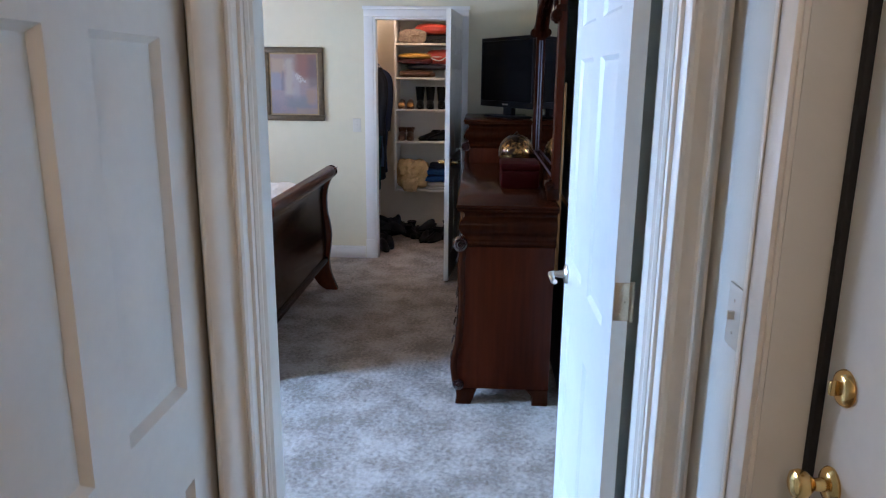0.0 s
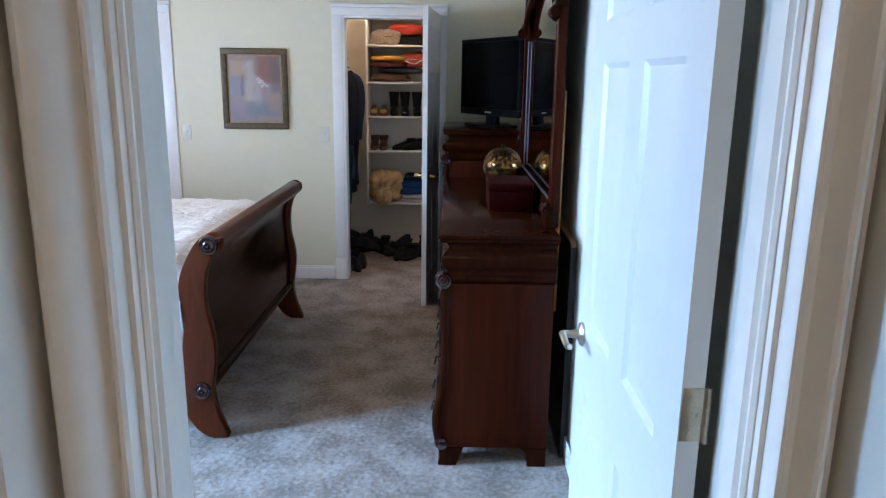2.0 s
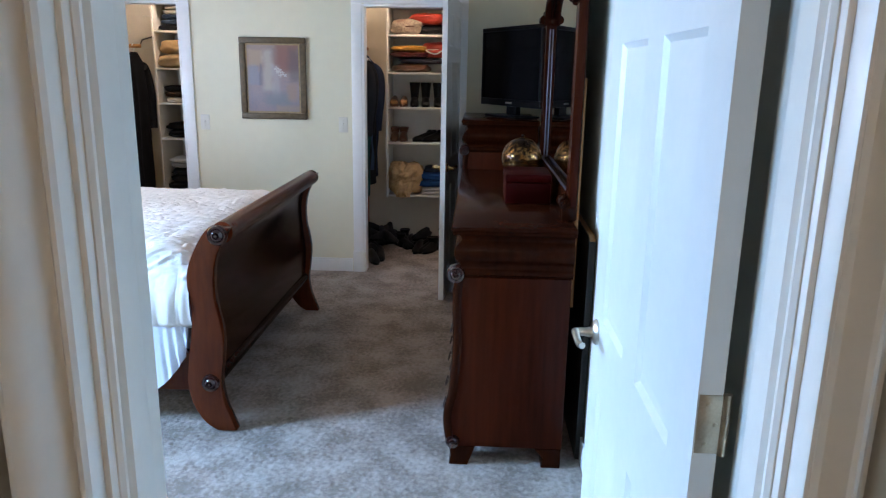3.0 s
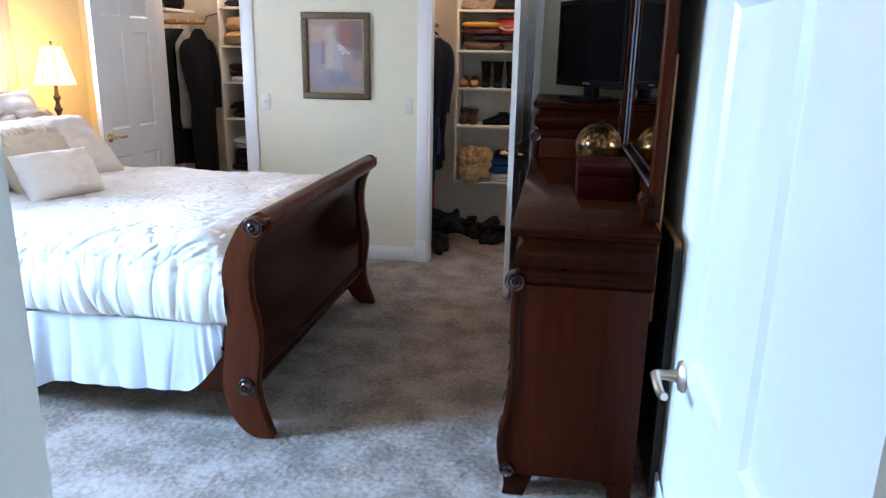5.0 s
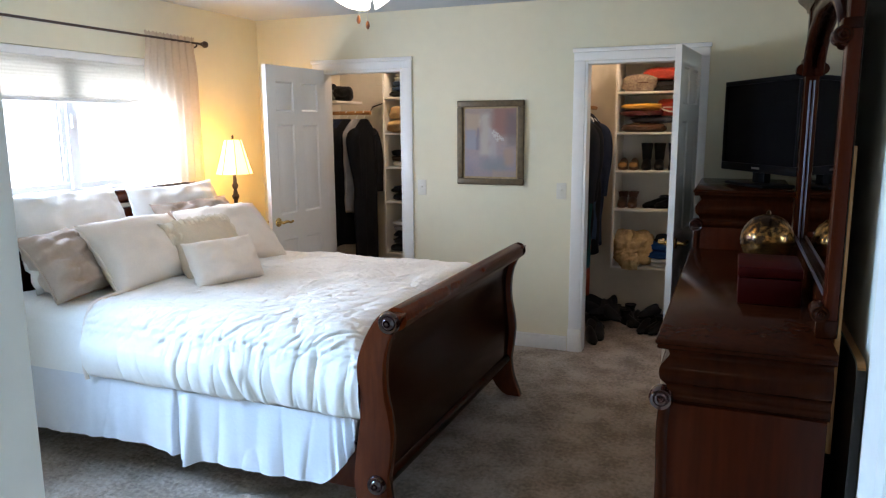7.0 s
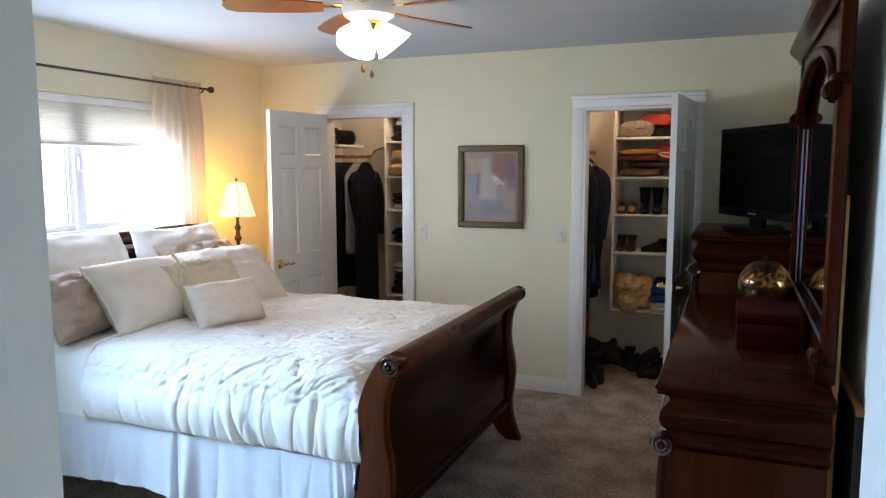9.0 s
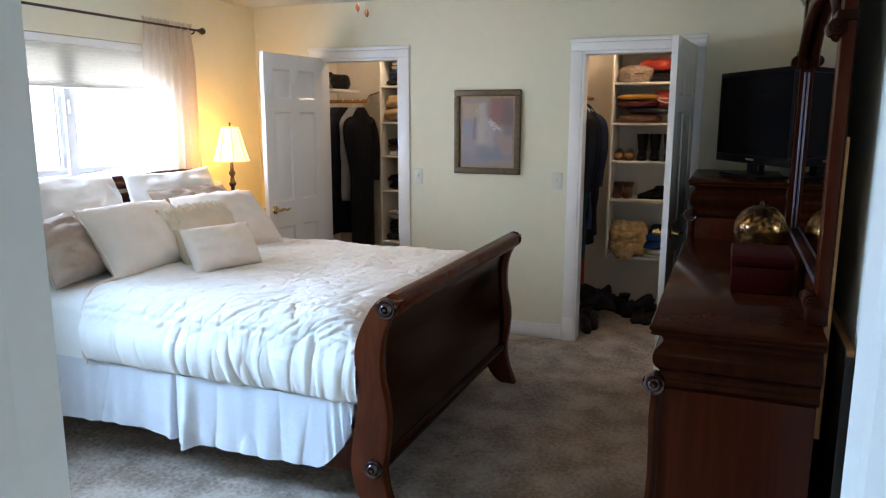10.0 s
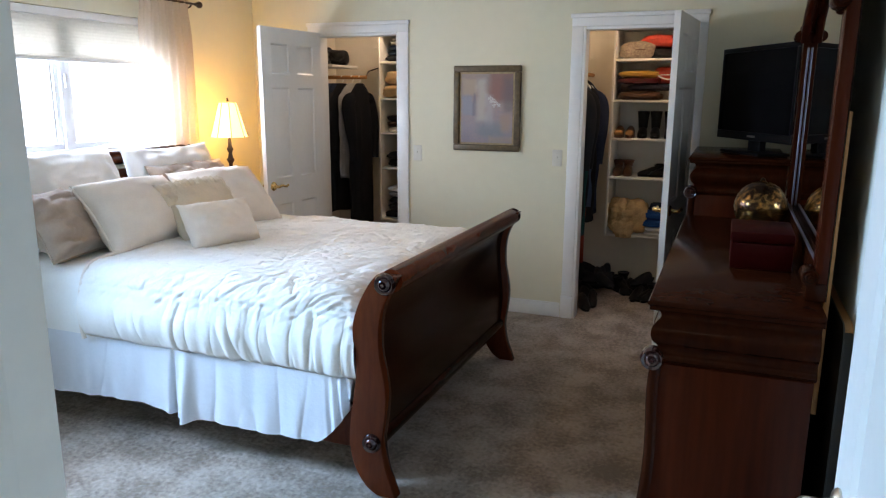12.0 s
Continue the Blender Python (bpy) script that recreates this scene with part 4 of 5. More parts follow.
def case_piece(name, y0, y1, x0, x1, h, rows, label, cols):
    """A case of drawers standing along the wall with its front to -x: bombe feet, ogee frieze and moulded top."""
    c = thing(name, pose(0, (y0 + y1) / 2, 0), label, "dresser" if cols > 1 else "chest")
    L = (y1 - y0) / 2
    k = h - 1.0
    side = [(x0 + 0.030, 0.80 + k)] + [(x0 + 0.030, z + (k if z > 0.5 else 0)) for z in (0.70, 0.60, 0.45, 0.36)] + [(x0 + 0.020, 0.31), (x0 + 0.002, 0.25), (x0, 0.20), (x0 + 0.010, 0.13), (x0 + 0.008, 0.085)] + [(x1 - 0.010, 0.085), (x1 - 0.010, 0.80 + k)]
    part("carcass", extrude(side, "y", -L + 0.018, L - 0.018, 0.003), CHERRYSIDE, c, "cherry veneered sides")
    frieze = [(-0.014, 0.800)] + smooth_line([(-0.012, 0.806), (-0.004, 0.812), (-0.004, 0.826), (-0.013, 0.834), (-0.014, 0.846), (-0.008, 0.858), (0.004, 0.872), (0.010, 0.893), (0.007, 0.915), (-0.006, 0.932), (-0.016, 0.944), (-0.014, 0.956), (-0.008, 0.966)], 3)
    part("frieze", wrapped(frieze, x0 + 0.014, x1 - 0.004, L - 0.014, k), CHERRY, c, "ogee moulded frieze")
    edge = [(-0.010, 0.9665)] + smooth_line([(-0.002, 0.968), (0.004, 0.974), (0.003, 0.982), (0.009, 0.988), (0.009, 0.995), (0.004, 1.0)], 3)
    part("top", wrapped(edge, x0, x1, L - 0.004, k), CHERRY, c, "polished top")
    for s in (-1, 1):
        for fx0, fx1 in ((x0 - 0.002, x0 + 0.075), (x1 - 0.09, x1 - 0.012)):
            yy0, yy1 = (-L + 0.016, -L + 0.10) if s < 0 else (L - 0.10, L - 0.016)
            foot = [(fx0, 0.0), (fx1, 0.0), (fx1 + (0.03 if fx0 < x0 + 0.01 else 0), 0.084), (fx0 - (0.03 if fx0 > x0 + 0.1 else 0), 0.084), (fx0 + 0.006, 0.04)]
            part("foot", extrude(foot, "y", yy0, yy1, 0.006), CHERRY, c, "bracket foot")
        part("corner_pilaster", tube(smooth_line([(x0 + 0.026, s * (L - 0.030), 0.795 + k), (x0 + 0.020, s * (L - 0.030), 0.70 + k), (x0 + 0.024, s * (L - 0.030), 0.50), (x0 + 0.012, s * (L - 0.030), 0.33), (x0 - 0.008, s * (L - 0.030), 0.23), (x0 - 0.006, s * (L - 0.030), 0.16), (x0 + 0.004, s * (L - 0.030), 0.10)]), 0.020, 10), CHERRY, c, "carved corner post")
        for z, rr in ((0.81 + k, 0.036), (0.105, 0.030)):
            ros = lathe([(rr, -0.03), (rr, 0.0), (rr * 0.85, 0.012), (rr * 0.62, 0.008), (rr * 0.45, 0.016), (rr * 0.25, 0.012), (rr * 0.12, 0.020)], 24, Matrix.Translation((x0 + 0.012, s * (L - 0.018), z)) @ Matrix.Rotation(radians(90 * -s), 4, "X"))
            part("rosette", ros, ROSETTE, c, "turned scroll rosette")
    zs = np.linspace(0.10, 0.79 + k, rows + 1)
    cw = (2 * L - 0.12) / cols
    for r in range(rows):
        for q in range(cols):
            a = -L + 0.06 + q * cw + 0.006
            b = a + cw - 0.012
            bul = 0.026 if r == 0 else 0.0
            d = part("drawer", box(bmesh.new(), x0 + 0.012 - bul, x0 + 0.029 - (bul and 0.004), a, b, zs[r] + 0.006, zs[r + 1] - 0.006, 0.005), CHERRY, c, "drawer front")
            for f in ((0.28, 0.72) if b - a > 0.5 else (0.5,)):
                yc, zc = a + f * (b - a), (zs[r] + zs[r + 1]) / 2
                fx = x0 + 0.012 - bul
                pl = lathe([(0.022, 0), (0.020, 0.004), (0.008, 0.006), (0.007, 0.014)], 14, Matrix.Translation((fx, yc, zc + 0.015)) @ Matrix.Rotation(radians(-90), 4, "Y"))
                pull = part("pull", pl, DARKMETAL, d, "dark bronze bail pull")
                drop = [(fx - 0.012 - 0.010 * math.sin(w), yc + 0.026 * math.cos(w), zc + 0.012 - 0.036 * math.sin(w)) for w in [math.pi * i / 10 for i in range(11)]]
                part("bail", tube(drop, 0.0035, 8), DARKMETAL, d)
    return c


dresser = case_piece("dresser", 3.122, 4.80, 0.066, 0.530, 1.0, 4, "long dark cherry dresser with ogee frieze and carved corners", 3)
chest = case_piece("tall_chest", 5.03, 5.93, 0.052, 0.530, 1.275, 5, "tall dark cherry chest of drawers by the closet", 1)


def mirror_thing():
    y0, y1, x = 3.285, 4.70, 0.506
    mr = thing("dresser_mirror", pose(0, 0, 1.001), "arched dark cherry dresser mirror with scrolls and cornice", "mirror")
    mid, half = (y0 + y1) / 2, (y1 - y0) / 2
    for s in (-1, 1):
        yo = mid + s * half
        a, b = (yo, yo + 0.085) if s < 0 else (yo - 0.085, yo)
        # twin posts of one wood: the far one's dimmer look is put into its colour
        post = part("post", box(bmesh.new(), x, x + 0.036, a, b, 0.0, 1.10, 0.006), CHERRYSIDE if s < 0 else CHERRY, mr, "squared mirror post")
        yc = (a + b) / 2
        part("plinth", box(bmesh.new(), x - 0.022, x + 0.036, a - 0.006, b + 0.006, 0.0, 0.055, 0.006), CHERRY, post)
        for z, rr in ((0.072, 0.025), (0.850, 0.025)):
            scroll = lathe([(rr, -0.080), (rr, 0.0), (rr * 0.9, 0.006), (rr * 0.66, 0.004), (rr * 0.5, 0.010), (rr * 0.28, 0.008), (rr * 0.14, 0.013)], 24, Matrix.Translation((x - 0.012, a - 0.006 if s < 0 else b + 0.006, z)) @ Matrix.Rotation(radians(-90 * s), 4, "X"))
            part("rosette", scroll, CHERRY, post, "turned scroll rosette")
        part("capital", box(bmesh.new(), x - 0.016, x + 0.036, a - 0.008, b + 0.008, 0.865, 0.895, 0.006), CHERRY, post)
        inner = b if s < 0 else a
        if s > 0:
            part("bead", tube([(x + 0.021, inner - s * 0.010, 0.10), (x + 0.021, inner - s * 0.010, 0.80)], 0.004, 10), BEVEL, mr, "slim bevelled glass bead")
        if s > 0:
            part("bead_knob", lathe([(0.008, -0.026), (0.016, -0.018), (0.021, 0.0), (0.016, 0.018), (0.008, 0.026)], 16, Matrix.Translation((x + 0.016, inner - s * 0.014, 0.845))), CHERRY, mr)
    part("bottom_rail", box(bmesh.new(), x + 0.004, x + 0.034, y0 + 0.086, y1 - 0.086, 0.0, 0.105, 0.008), CHERRY, mr)
    part("lower_bead", tube([(x + 0.006, y0 + 0.086, 0.108), (x + 0.006, y1 - 0.09, 0.108)], 0.005, 10), BEVEL, mr, "slim bevelled glass bead")
    rise = lambda f: 0.83 + 0.21 * math.sqrt(max(0, 1 - f * f))
    inner_half = half - 0.086
    fs = [-1 + 2 * k / 40 for k in range(41)]
    arch = [(mid + f * inner_half, rise(f)) for f in fs] + [(mid + inner_half, 1.10), (mid - inner_half, 1.10)]
    part("spandrel", extrude(arch, "x", x + 0.006, x + 0.028), CHERRY, mr, "arched head panel")
    part("arch_moulding", tube([(x + 0.004, mid + f * (inner_half - 0.004), rise(f) - 0.004) for f in fs], 0.020, 10), CHERRY, mr)
    pane = [(mid + f * (inner_half + 0.02), rise(f) + 0.03) for f in fs] + [(mid + inner_half + 0.02, 0.07), (mid - inner_half - 0.02, 0.07)]
    part("mirror_glass", extrude(pane, "x", x + 0.0285, x + 0.032), MIRROR, mr, "silvered mirror glass", smooth=False)
    corn = smooth_line([(x - 0.005, 1.10), (x - 0.012, 1.12), (x - 0.040, 1.145), (x - 0.048, 1.165)], 4) + [(x + 0.036, 1.165), (x + 0.036, 1.10)]
    part("cornice", extrude(corn, "y", y0 - 0.035, y1 + 0.035, 0.004), CHERRY, mr, "projecting cornice")
    part("backing", box(bmesh.new(), x + 0.0365, x + 0.0385, y0 + 0.004, y1 - 0.004, 0.0, 1.12), BLACK, mr)
    for yy in (y0 + 0.07, y1 - 0.10):
        part("support_strut", box(bmesh.new(), x + 0.0392, x + 0.056, yy, yy + 0.05, -0.38, 0.55, 0.002), PALEWOOD, mr, "bare pine support strut")


mirror_thing()

DARKBOARD = shader("dark_brown_board", (0.020, 0.014, 0.010), 0.6, vary=0.2, scale=8)
bd = thing("wooden_board", pose(0.588, 3.212, 0.0), "dark board with a tan wooden edge leaning behind the dresser", "board")
corner = [(0.0, 0.005), (1.2, 0.005), (1.2, 0.955)] + [(0.05 - 0.05 * math.sin(w), 0.905 + 0.05 * math.cos(w)) for w in [math.pi / 2 * i / 8 for i in range(9)]]
part("face", extrude(corner, "x", 0.0, 0.004), DARKBOARD, bd)
part("core", extrude([(p, max(0.005, z - 0.006)) for p, z in corner], "x", 0.0045, 0.026), DARKBOARD, bd)
crown = [(p, z) for p, z in corner[2:8]]
part("edge_band", extrude(crown + [(p, z - 0.0055) for p, z in reversed(crown)], "x", 0.0045, 0.026), PALEWOOD, bd, "tan wooden edge")

bx = thing("jewelry_box", pose(0.375, 3.79, 1.001), "red lacquered jewelry box on the dresser", "box")
part("base", box(bmesh.new(), -0.10, 0.10, -0.14, 0.14, 0.0, 0.092, 0.006), REDBOX, bx)
part("lid", box(bmesh.new(), -0.103, 0.103, -0.143, 0.143, 0.0935, 0.131, 0.008), REDBOX, bx)

orb = thing("gold_orb", pose(0.391, 4.45, 1.001), "mottled gold ceramic orb on the dresser", "ornament")
part("sphere", lathe([(0.020, 0.002)] + [(0.112 * math.cos(radians(t)), 0.112 + 0.112 * math.sin(radians(t))) for t in range(-76, 80, 7)] + [(0.014, 0.2235)], 40), GOLD, orb)
part("knob", lathe([(0.013, 0.224), (0.009, 0.228), (0.011, 0.234), (0.004, 0.240)], 16), GOLD, orb)


def tv_thing():
    a, b = Vector((0.17, 5.70, 0)), Vector((0.535, 5.045, 0))
    c, d = (a + b) / 2, (b - a).normalized()
    m = Matrix.Translation((c.x, c.y, 1.276)) @ Matrix.Rotation(math.atan2(d.y, d.x), 4, "Z")
    W = (b - a).length / 2
    tv = thing("television", m, "black flat-screen television on the tall chest", "television")
    part("cabinet", box(bmesh.new(), -W, W, 0.0, 0.055, 0.075, 0.585, 0.008), BLACK, tv)
    part("back_housing", box(bmesh.new(), -W * 0.7, W * 0.7, 0.056, 0.10, 0.15, 0.50, 0.02), BLACK, tv)
    fr = bmesh.new()
    for r in ((-W, W, 0.075, 0.120), (-W, W, 0.560, 0.585), (-W, -W + 0.028, 0.1205, 0.5595), (W - 0.028, W, 0.1205, 0.5595)):
        box(fr, r[0], r[1], -0.010, -0.0005, r[2], r[3], 0.003)
    part("bezel", fr, BLACK, tv, "glossy black bezel")
    part("screen", box(bmesh.new(), -W + 0.028, W - 0.028, -0.004, -0.0006, 0.12, 0.56), SCREEN, tv, "dark switched-off screen", smooth=False)
    part("badge", box(bmesh.new(), -0.04, 0.04, -0.0115, -0.0102, 0.092, 0.103), NICKEL, tv)
    part("neck", box(bmesh.new(), -0.06, 0.06, 0.01, 0.05, 0.016, 0.076, 0.006), BLACK, tv)
    part("foot", box(bmesh.new(), -0.20, 0.20, -0.08, 0.11, 0.0, 0.017, 0.007), BLACK, tv)


tv_thing()


# ---------------------------------------------------------------- picture
def painting_material():
    """A soft landscape-like blur of mauve, ochre and grey with pale blossoms."""
    m = shader("painted_canvas", (0.42, 0.30, 0.26), 0.6, second=(0.20, 0.19, 0.24), scale=7, bump=0.2, bump_scale=150)
    n, l = m.node_tree.nodes, m.node_tree.links
    p = n["Principled BSDF"]
    co, sep = n.new("ShaderNodeTexCoord"), n.new("ShaderNodeSeparateXYZ")
    l.new(co.outputs["Object"], sep.inputs[0])
    ramp = n.new("ShaderNodeValToRGB")
    cr = ramp.color_ramp
    cr.elements[0].position, cr.elements[0].color = 0.0, (0.17, 0.16, 0.20, 1)
    cr.elements[1].position, cr.elements[1].color = 1.0, (0.26, 0.22, 0.18, 1)
    for pos, col in ((0.25, (0.27, 0.25, 0.29, 1)), (0.5, (0.32, 0.25, 0.23, 1)), (0.75, (0.27, 0.18, 0.14, 1))):
        e = cr.elements.new(pos)
        e.color = col
    mr = n.new("ShaderNodeMapRange")
    mr.inputs[1].default_value, mr.inputs[2].default_value = -0.25, 0.25
    l.new(sep.outputs[2], mr.inputs[0])
    l.new(mr.outputs[0], ramp.inputs[0])
    mx = n.new("ShaderNodeMix")
    mx.data_type = "RGBA"
    mx.inputs[0].default_value = 0.45
    old = p.inputs["Base Color"].links[0].from_socket
    l.new(ramp.outputs[0], mx.inputs[6])
    l.new(old, mx.inputs[7])
    prev = mx.outputs[2]
    warp = n.new("ShaderNodeTexNoise")
    warp.inputs["Scale"].default_value = 14
    l.new(co.outputs["Object"], warp.inputs["Vector"])

    def band(socket, mid, half, soft):
        """1 within half of mid along one axis, fading over soft, with a hand-painted edge."""
        d = n.new("ShaderNodeMath")
        d.operation = "SUBTRACT"
        l.new(socket, d.inputs[0])
        d.inputs[1].default_value = mid
        e = n.new("ShaderNodeMath")
        e.operation = "ABSOLUTE"
        l.new(d.outputs[0], e.inputs[0])
        w = n.new("ShaderNodeMath")
        w.operation = "MULTIPLY_ADD"
        l.new(warp.outputs[0], w.inputs[0])
        w.inputs[1].default_value = 0.05
        l.new(e.outputs[0], w.inputs[2])
        q = n.new("ShaderNodeMapRange")
        q.interpolation_type = "SMOOTHSTEP"
        q.inputs[1].default_value, q.inputs[2].default_value, q.inputs[3].default_value, q.inputs[4].default_value = half + 0.025 - soft, half + 0.025 + soft, 1.0, 0.0
        l.new(w.outputs[0], q.inputs[0])
        return q.outputs[0]

    for (cx, cz, hx, hz, soft, col, amt) in (
            (0.11, 0.16, 0.09, 0.11, 0.03, (0.22, 0.09, 0.07), 0.75), (0.17, 0.10, 0.05, 0.12, 0.03, (0.13, 0.11, 0.12), 0.6),
            (-0.13, 0.15, 0.055, 0.06, 0.012, (0.40, 0.31, 0.22), 0.75), (-0.15, 0.025, 0.045, 0.07, 0.016, (0.24, 0.27, 0.33), 0.7),
            (-0.09, 0.03, 0.012, 0.08, 0.01, (0.12, 0.12, 0.17), 0.6), (-0.04, 0.06, 0.035, 0.15, 0.025, (0.46, 0.42, 0.37), 0.7),
            (0.02, -0.02, 0.030, 0.11, 0.02, (0.40, 0.38, 0.40), 0.6), (0.03, -0.15, 0.10, 0.05, 0.03, (0.17, 0.20, 0.22), 0.65),
            (0.14, -0.10, 0.035, 0.06, 0.02, (0.36, 0.24, 0.18), 0.7), (0.12, -0.22, 0.10, 0.02, 0.015, (0.33, 0.25, 0.19), 0.6)):
        both = n.new("ShaderNodeMath")
        both.operation = "MULTIPLY"
        l.new(band(sep.outputs[0], cx, hx, soft), both.inputs[0])
        l.new(band(sep.outputs[2], cz, hz, soft), both.inputs[1])
        scale = n.new("ShaderNodeMath")
        scale.operation = "MULTIPLY"
        l.new(both.outputs[0], scale.inputs[0])
        scale.inputs[1].default_value = amt
        mq = n.new("ShaderNodeMix")
        mq.data_type = "RGBA"
        mq.inputs[7].default_value = (*col, 1)
        l.new(scale.outputs[0], mq.inputs[0])
        l.new(prev, mq.inputs[6])
        prev = mq.outputs[2]
    l.new(prev, p.inputs["Base Color"])
    return m


pic = thing("framed_picture", pose(-1.408, FAR, 1.495), "framed floral painting in a bronze wooden frame", "picture")
W2, H2 = 0.252, 0.301
fr = bmesh.new()
for r in ((-W2, W2, -H2, -H2 + 0.045), (-W2, W2, H2 - 0.045, H2), (-W2, -W2 + 0.045, -H2 + 0.0455, H2 - 0.0455), (W2 - 0.045, W2, -H2 + 0.0455, H2 - 0.0455)):
    box(fr, r[0], r[1], -0.030, -0.001, r[2], r[3], 0.007, 3)
part("frame", fr, FRAMEM, pic, "bronze moulded frame")
part("slip", boxes((-W2 + 0.045, W2 - 0.045, -0.016, -0.012, -H2 + 0.045, H2 - 0.045)), shader("worn_gilt_slip", (0.30, 0.22, 0.12), 0.45, 0.5, vary=0.25, scale=40), pic)
part("canvas", boxes((-W2 + 0.058, W2 - 0.058, -0.018, -0.0165, -H2 + 0.058, H2 - 0.058)), painting_material(), pic, "muted floral canvas", smooth=False)
fl = bmesh.new()
rng = random.Random(3)
k = 0
for bx0, bz0, rad in ((0.025, 0.075, 0.016), (0.048, 0.058, 0.020), (0.072, 0.040, 0.018), (0.056, 0.022, 0.015), (0.094, 0.026, 0.013), (0.030, 0.050, 0.012)):
    for j in range(5):
        w = 2 * math.pi * (j + rng.random() * 0.5) / 5
        q = bmesh.ops.create_circle(fl, cap_ends=True, radius=rad * rng.uniform(0.35, 0.65), segments=8)
        bmesh.ops.scale(fl, verts=q["verts"], vec=(1.0, 0.5, 1.0))
        bmesh.ops.rotate(fl, verts=q["verts"], matrix=Matrix.Rotation(radians(90), 3, "X") @ Matrix.Rotation(w, 3, "Z"))
        bmesh.ops.translate(fl, verts=q["verts"], vec=(bx0 + rad * 0.6 * math.cos(w), -0.0184 - 0.0001 * k, bz0 + rad * 0.6 * math.sin(w)))
        k += 1
part("blossoms", fl, shader("pale_blossom_paint", (0.52, 0.50, 0.49), 0.6), pic, "pale painted blossoms", smooth=False)


# ---------------------------------------------------------------- ceiling fan
fan = thing("ceiling_fan", pose(FAN_XY[0], FAN_XY[1], H), "white ceiling fan with wooden blades and lit glass shades", "ceiling fan")
part("canopy", lathe([(0.07, -0.0005), (0.072, -0.02), (0.05, -0.05), (0.02, -0.06)], 28), WHITE, fan)
part("motor", lathe([(0.02, -0.060), (0.08, -0.068), (0.115, -0.085), (0.122, -0.115), (0.112, -0.150), (0.085, -0.168), (0.06, -0.175)], 36), WHITE, fan, "white motor housing")
part("light_hub", lathe([(0.055, -0.1755), (0.062, -0.19), (0.05, -0.215), (0.02, -0.228)], 28), BRASS, fan)
for k in range(5):
    a = radians(-8 + 72 * k)
    r = Matrix.Rotation(a, 4, "Z") @ Matrix.Rotation(radians(11), 4, "X")
    out = [(0.20, -0.045), (0.28, -0.060), (0.45, -0.068), (0.58, -0.066), (0.625, -0.045), (0.635, 0.0), (0.625, 0.045), (0.58, 0.066), (0.45, 0.068), (0.28, 0.060), (0.20, 0.045)]
    bm = bmesh.new()
    lo = [bm.verts.new((x, y, -0.125)) for x, y in out]
    hi = [bm.verts.new((x, y, -0.118)) for x, y in out]
    for i in range(len(out)):
        bm.faces.new((lo[i], lo[(i + 1) % len(out)], hi[(i + 1) % len(out)], hi[i]))
    bm.faces.new(lo)
    bm.faces.new(hi)
    bm.transform(r)
    bl = part("blade", bm, BLADEW, fan, "reddish wooden blade")
    br = boxes((0.10, 0.24, -0.018, 0.018, -0.1175, -0.112), bevel=0.002)
    br.transform(r)
    part("blade_iron", br, BRASS, bl)
for k in range(3):
    a = radians(30 + 120 * k)
    m = Matrix.Rotation(a, 4, "Z") @ Matrix.Translation((0.045, 0, -0.190)) @ Matrix.Rotation(radians(-38), 4, "Y")
    g = part("glass_shade", lathe([(0.024, 0.0), (0.034, -0.013), (0.050, -0.038), (0.068, -0.072), (0.083, -0.100), (0.092, -0.116)], 24, m), FROST, fan, "glowing frosted glass shade")
    g.visible_shadow = False
for s, L in ((-0.022, 0.14), (0.022, 0.165)):
    ch = part("pull_chain", tube([(s, -0.02, -0.215), (s, -0.02, -0.225 - L)], 0.0016, 6), NICKEL, fan)
    part("pull_knob", lathe([(0.003, 0.0), (0.008, -0.010), (0.0095, -0.022), (0.006, -0.032), (0.002, -0.036)], 12, Matrix.Translation((s, -0.02, -0.225 - L))), BLADEW, ch, "small wooden pull knob")


# ---------------------------------------------------------------- closets
def cloth_mat(name, colour, rough=0.85, vary=0.18):
    return shader(name, colour, rough, vary=vary, scale=9, bump=0.3, bump_scale=160, spec=0.08)


BLACKWOOL = cloth_mat("black_wool", (0.012, 0.012, 0.014))
NAVY = cloth_mat("navy_cotton", (0.018, 0.024, 0.045))
DENIM = cloth_mat("blue_denim", (0.035, 0.055, 0.095))
GREYSHIRT = cloth_mat("pale_grey_shirting", (0.32, 0.31, 0.305))
TAN = cloth_mat("tan_knit", (0.50, 0.34, 0.17))
ROYAL = cloth_mat("royal_blue_cotton", (0.02, 0.07, 0.22))
WHITECLOTH = cloth_mat("white_cotton", (0.70, 0.68, 0.64), vary=0.06)
RUST = cloth_mat("rust_red_cloth", (0.22, 0.035, 0.015))
CHAR = cloth_mat("charcoal_cloth", (0.02, 0.02, 0.023))
TEAL = cloth_mat("dark_teal_cloth", (0.012, 0.05, 0.05))
BROWNCLOTH = cloth_mat("dark_brown_cloth", (0.05, 0.03, 0.02))
YELLOWL = shader("mustard_leather", (0.55, 0.30, 0.03), 0.4, vary=0.12, bump=0.2)
MAROONL = shader("maroon_patent_leather", (0.09, 0.010, 0.012), 0.22, vary=0.25, bump=0.15)
REDL = shader("red_leather", (0.48, 0.045, 0.02), 0.42, vary=0.12, bump=0.15)
NAVYL = shader("navy_leather", (0.015, 0.018, 0.035), 0.4, vary=0.2, bump=0.15)
BROWNL = shader("brown_leather", (0.10, 0.040, 0.018), 0.38, vary=0.25, bump=0.2)
TANL = shader("tan_leather", (0.42, 0.22, 0.07), 0.45, vary=0.15, bump=0.2)
BLACKL = shader("black_leather", (0.007, 0.0065, 0.0065), 0.45, vary=0.2, bump=0.2, spec=0.2)


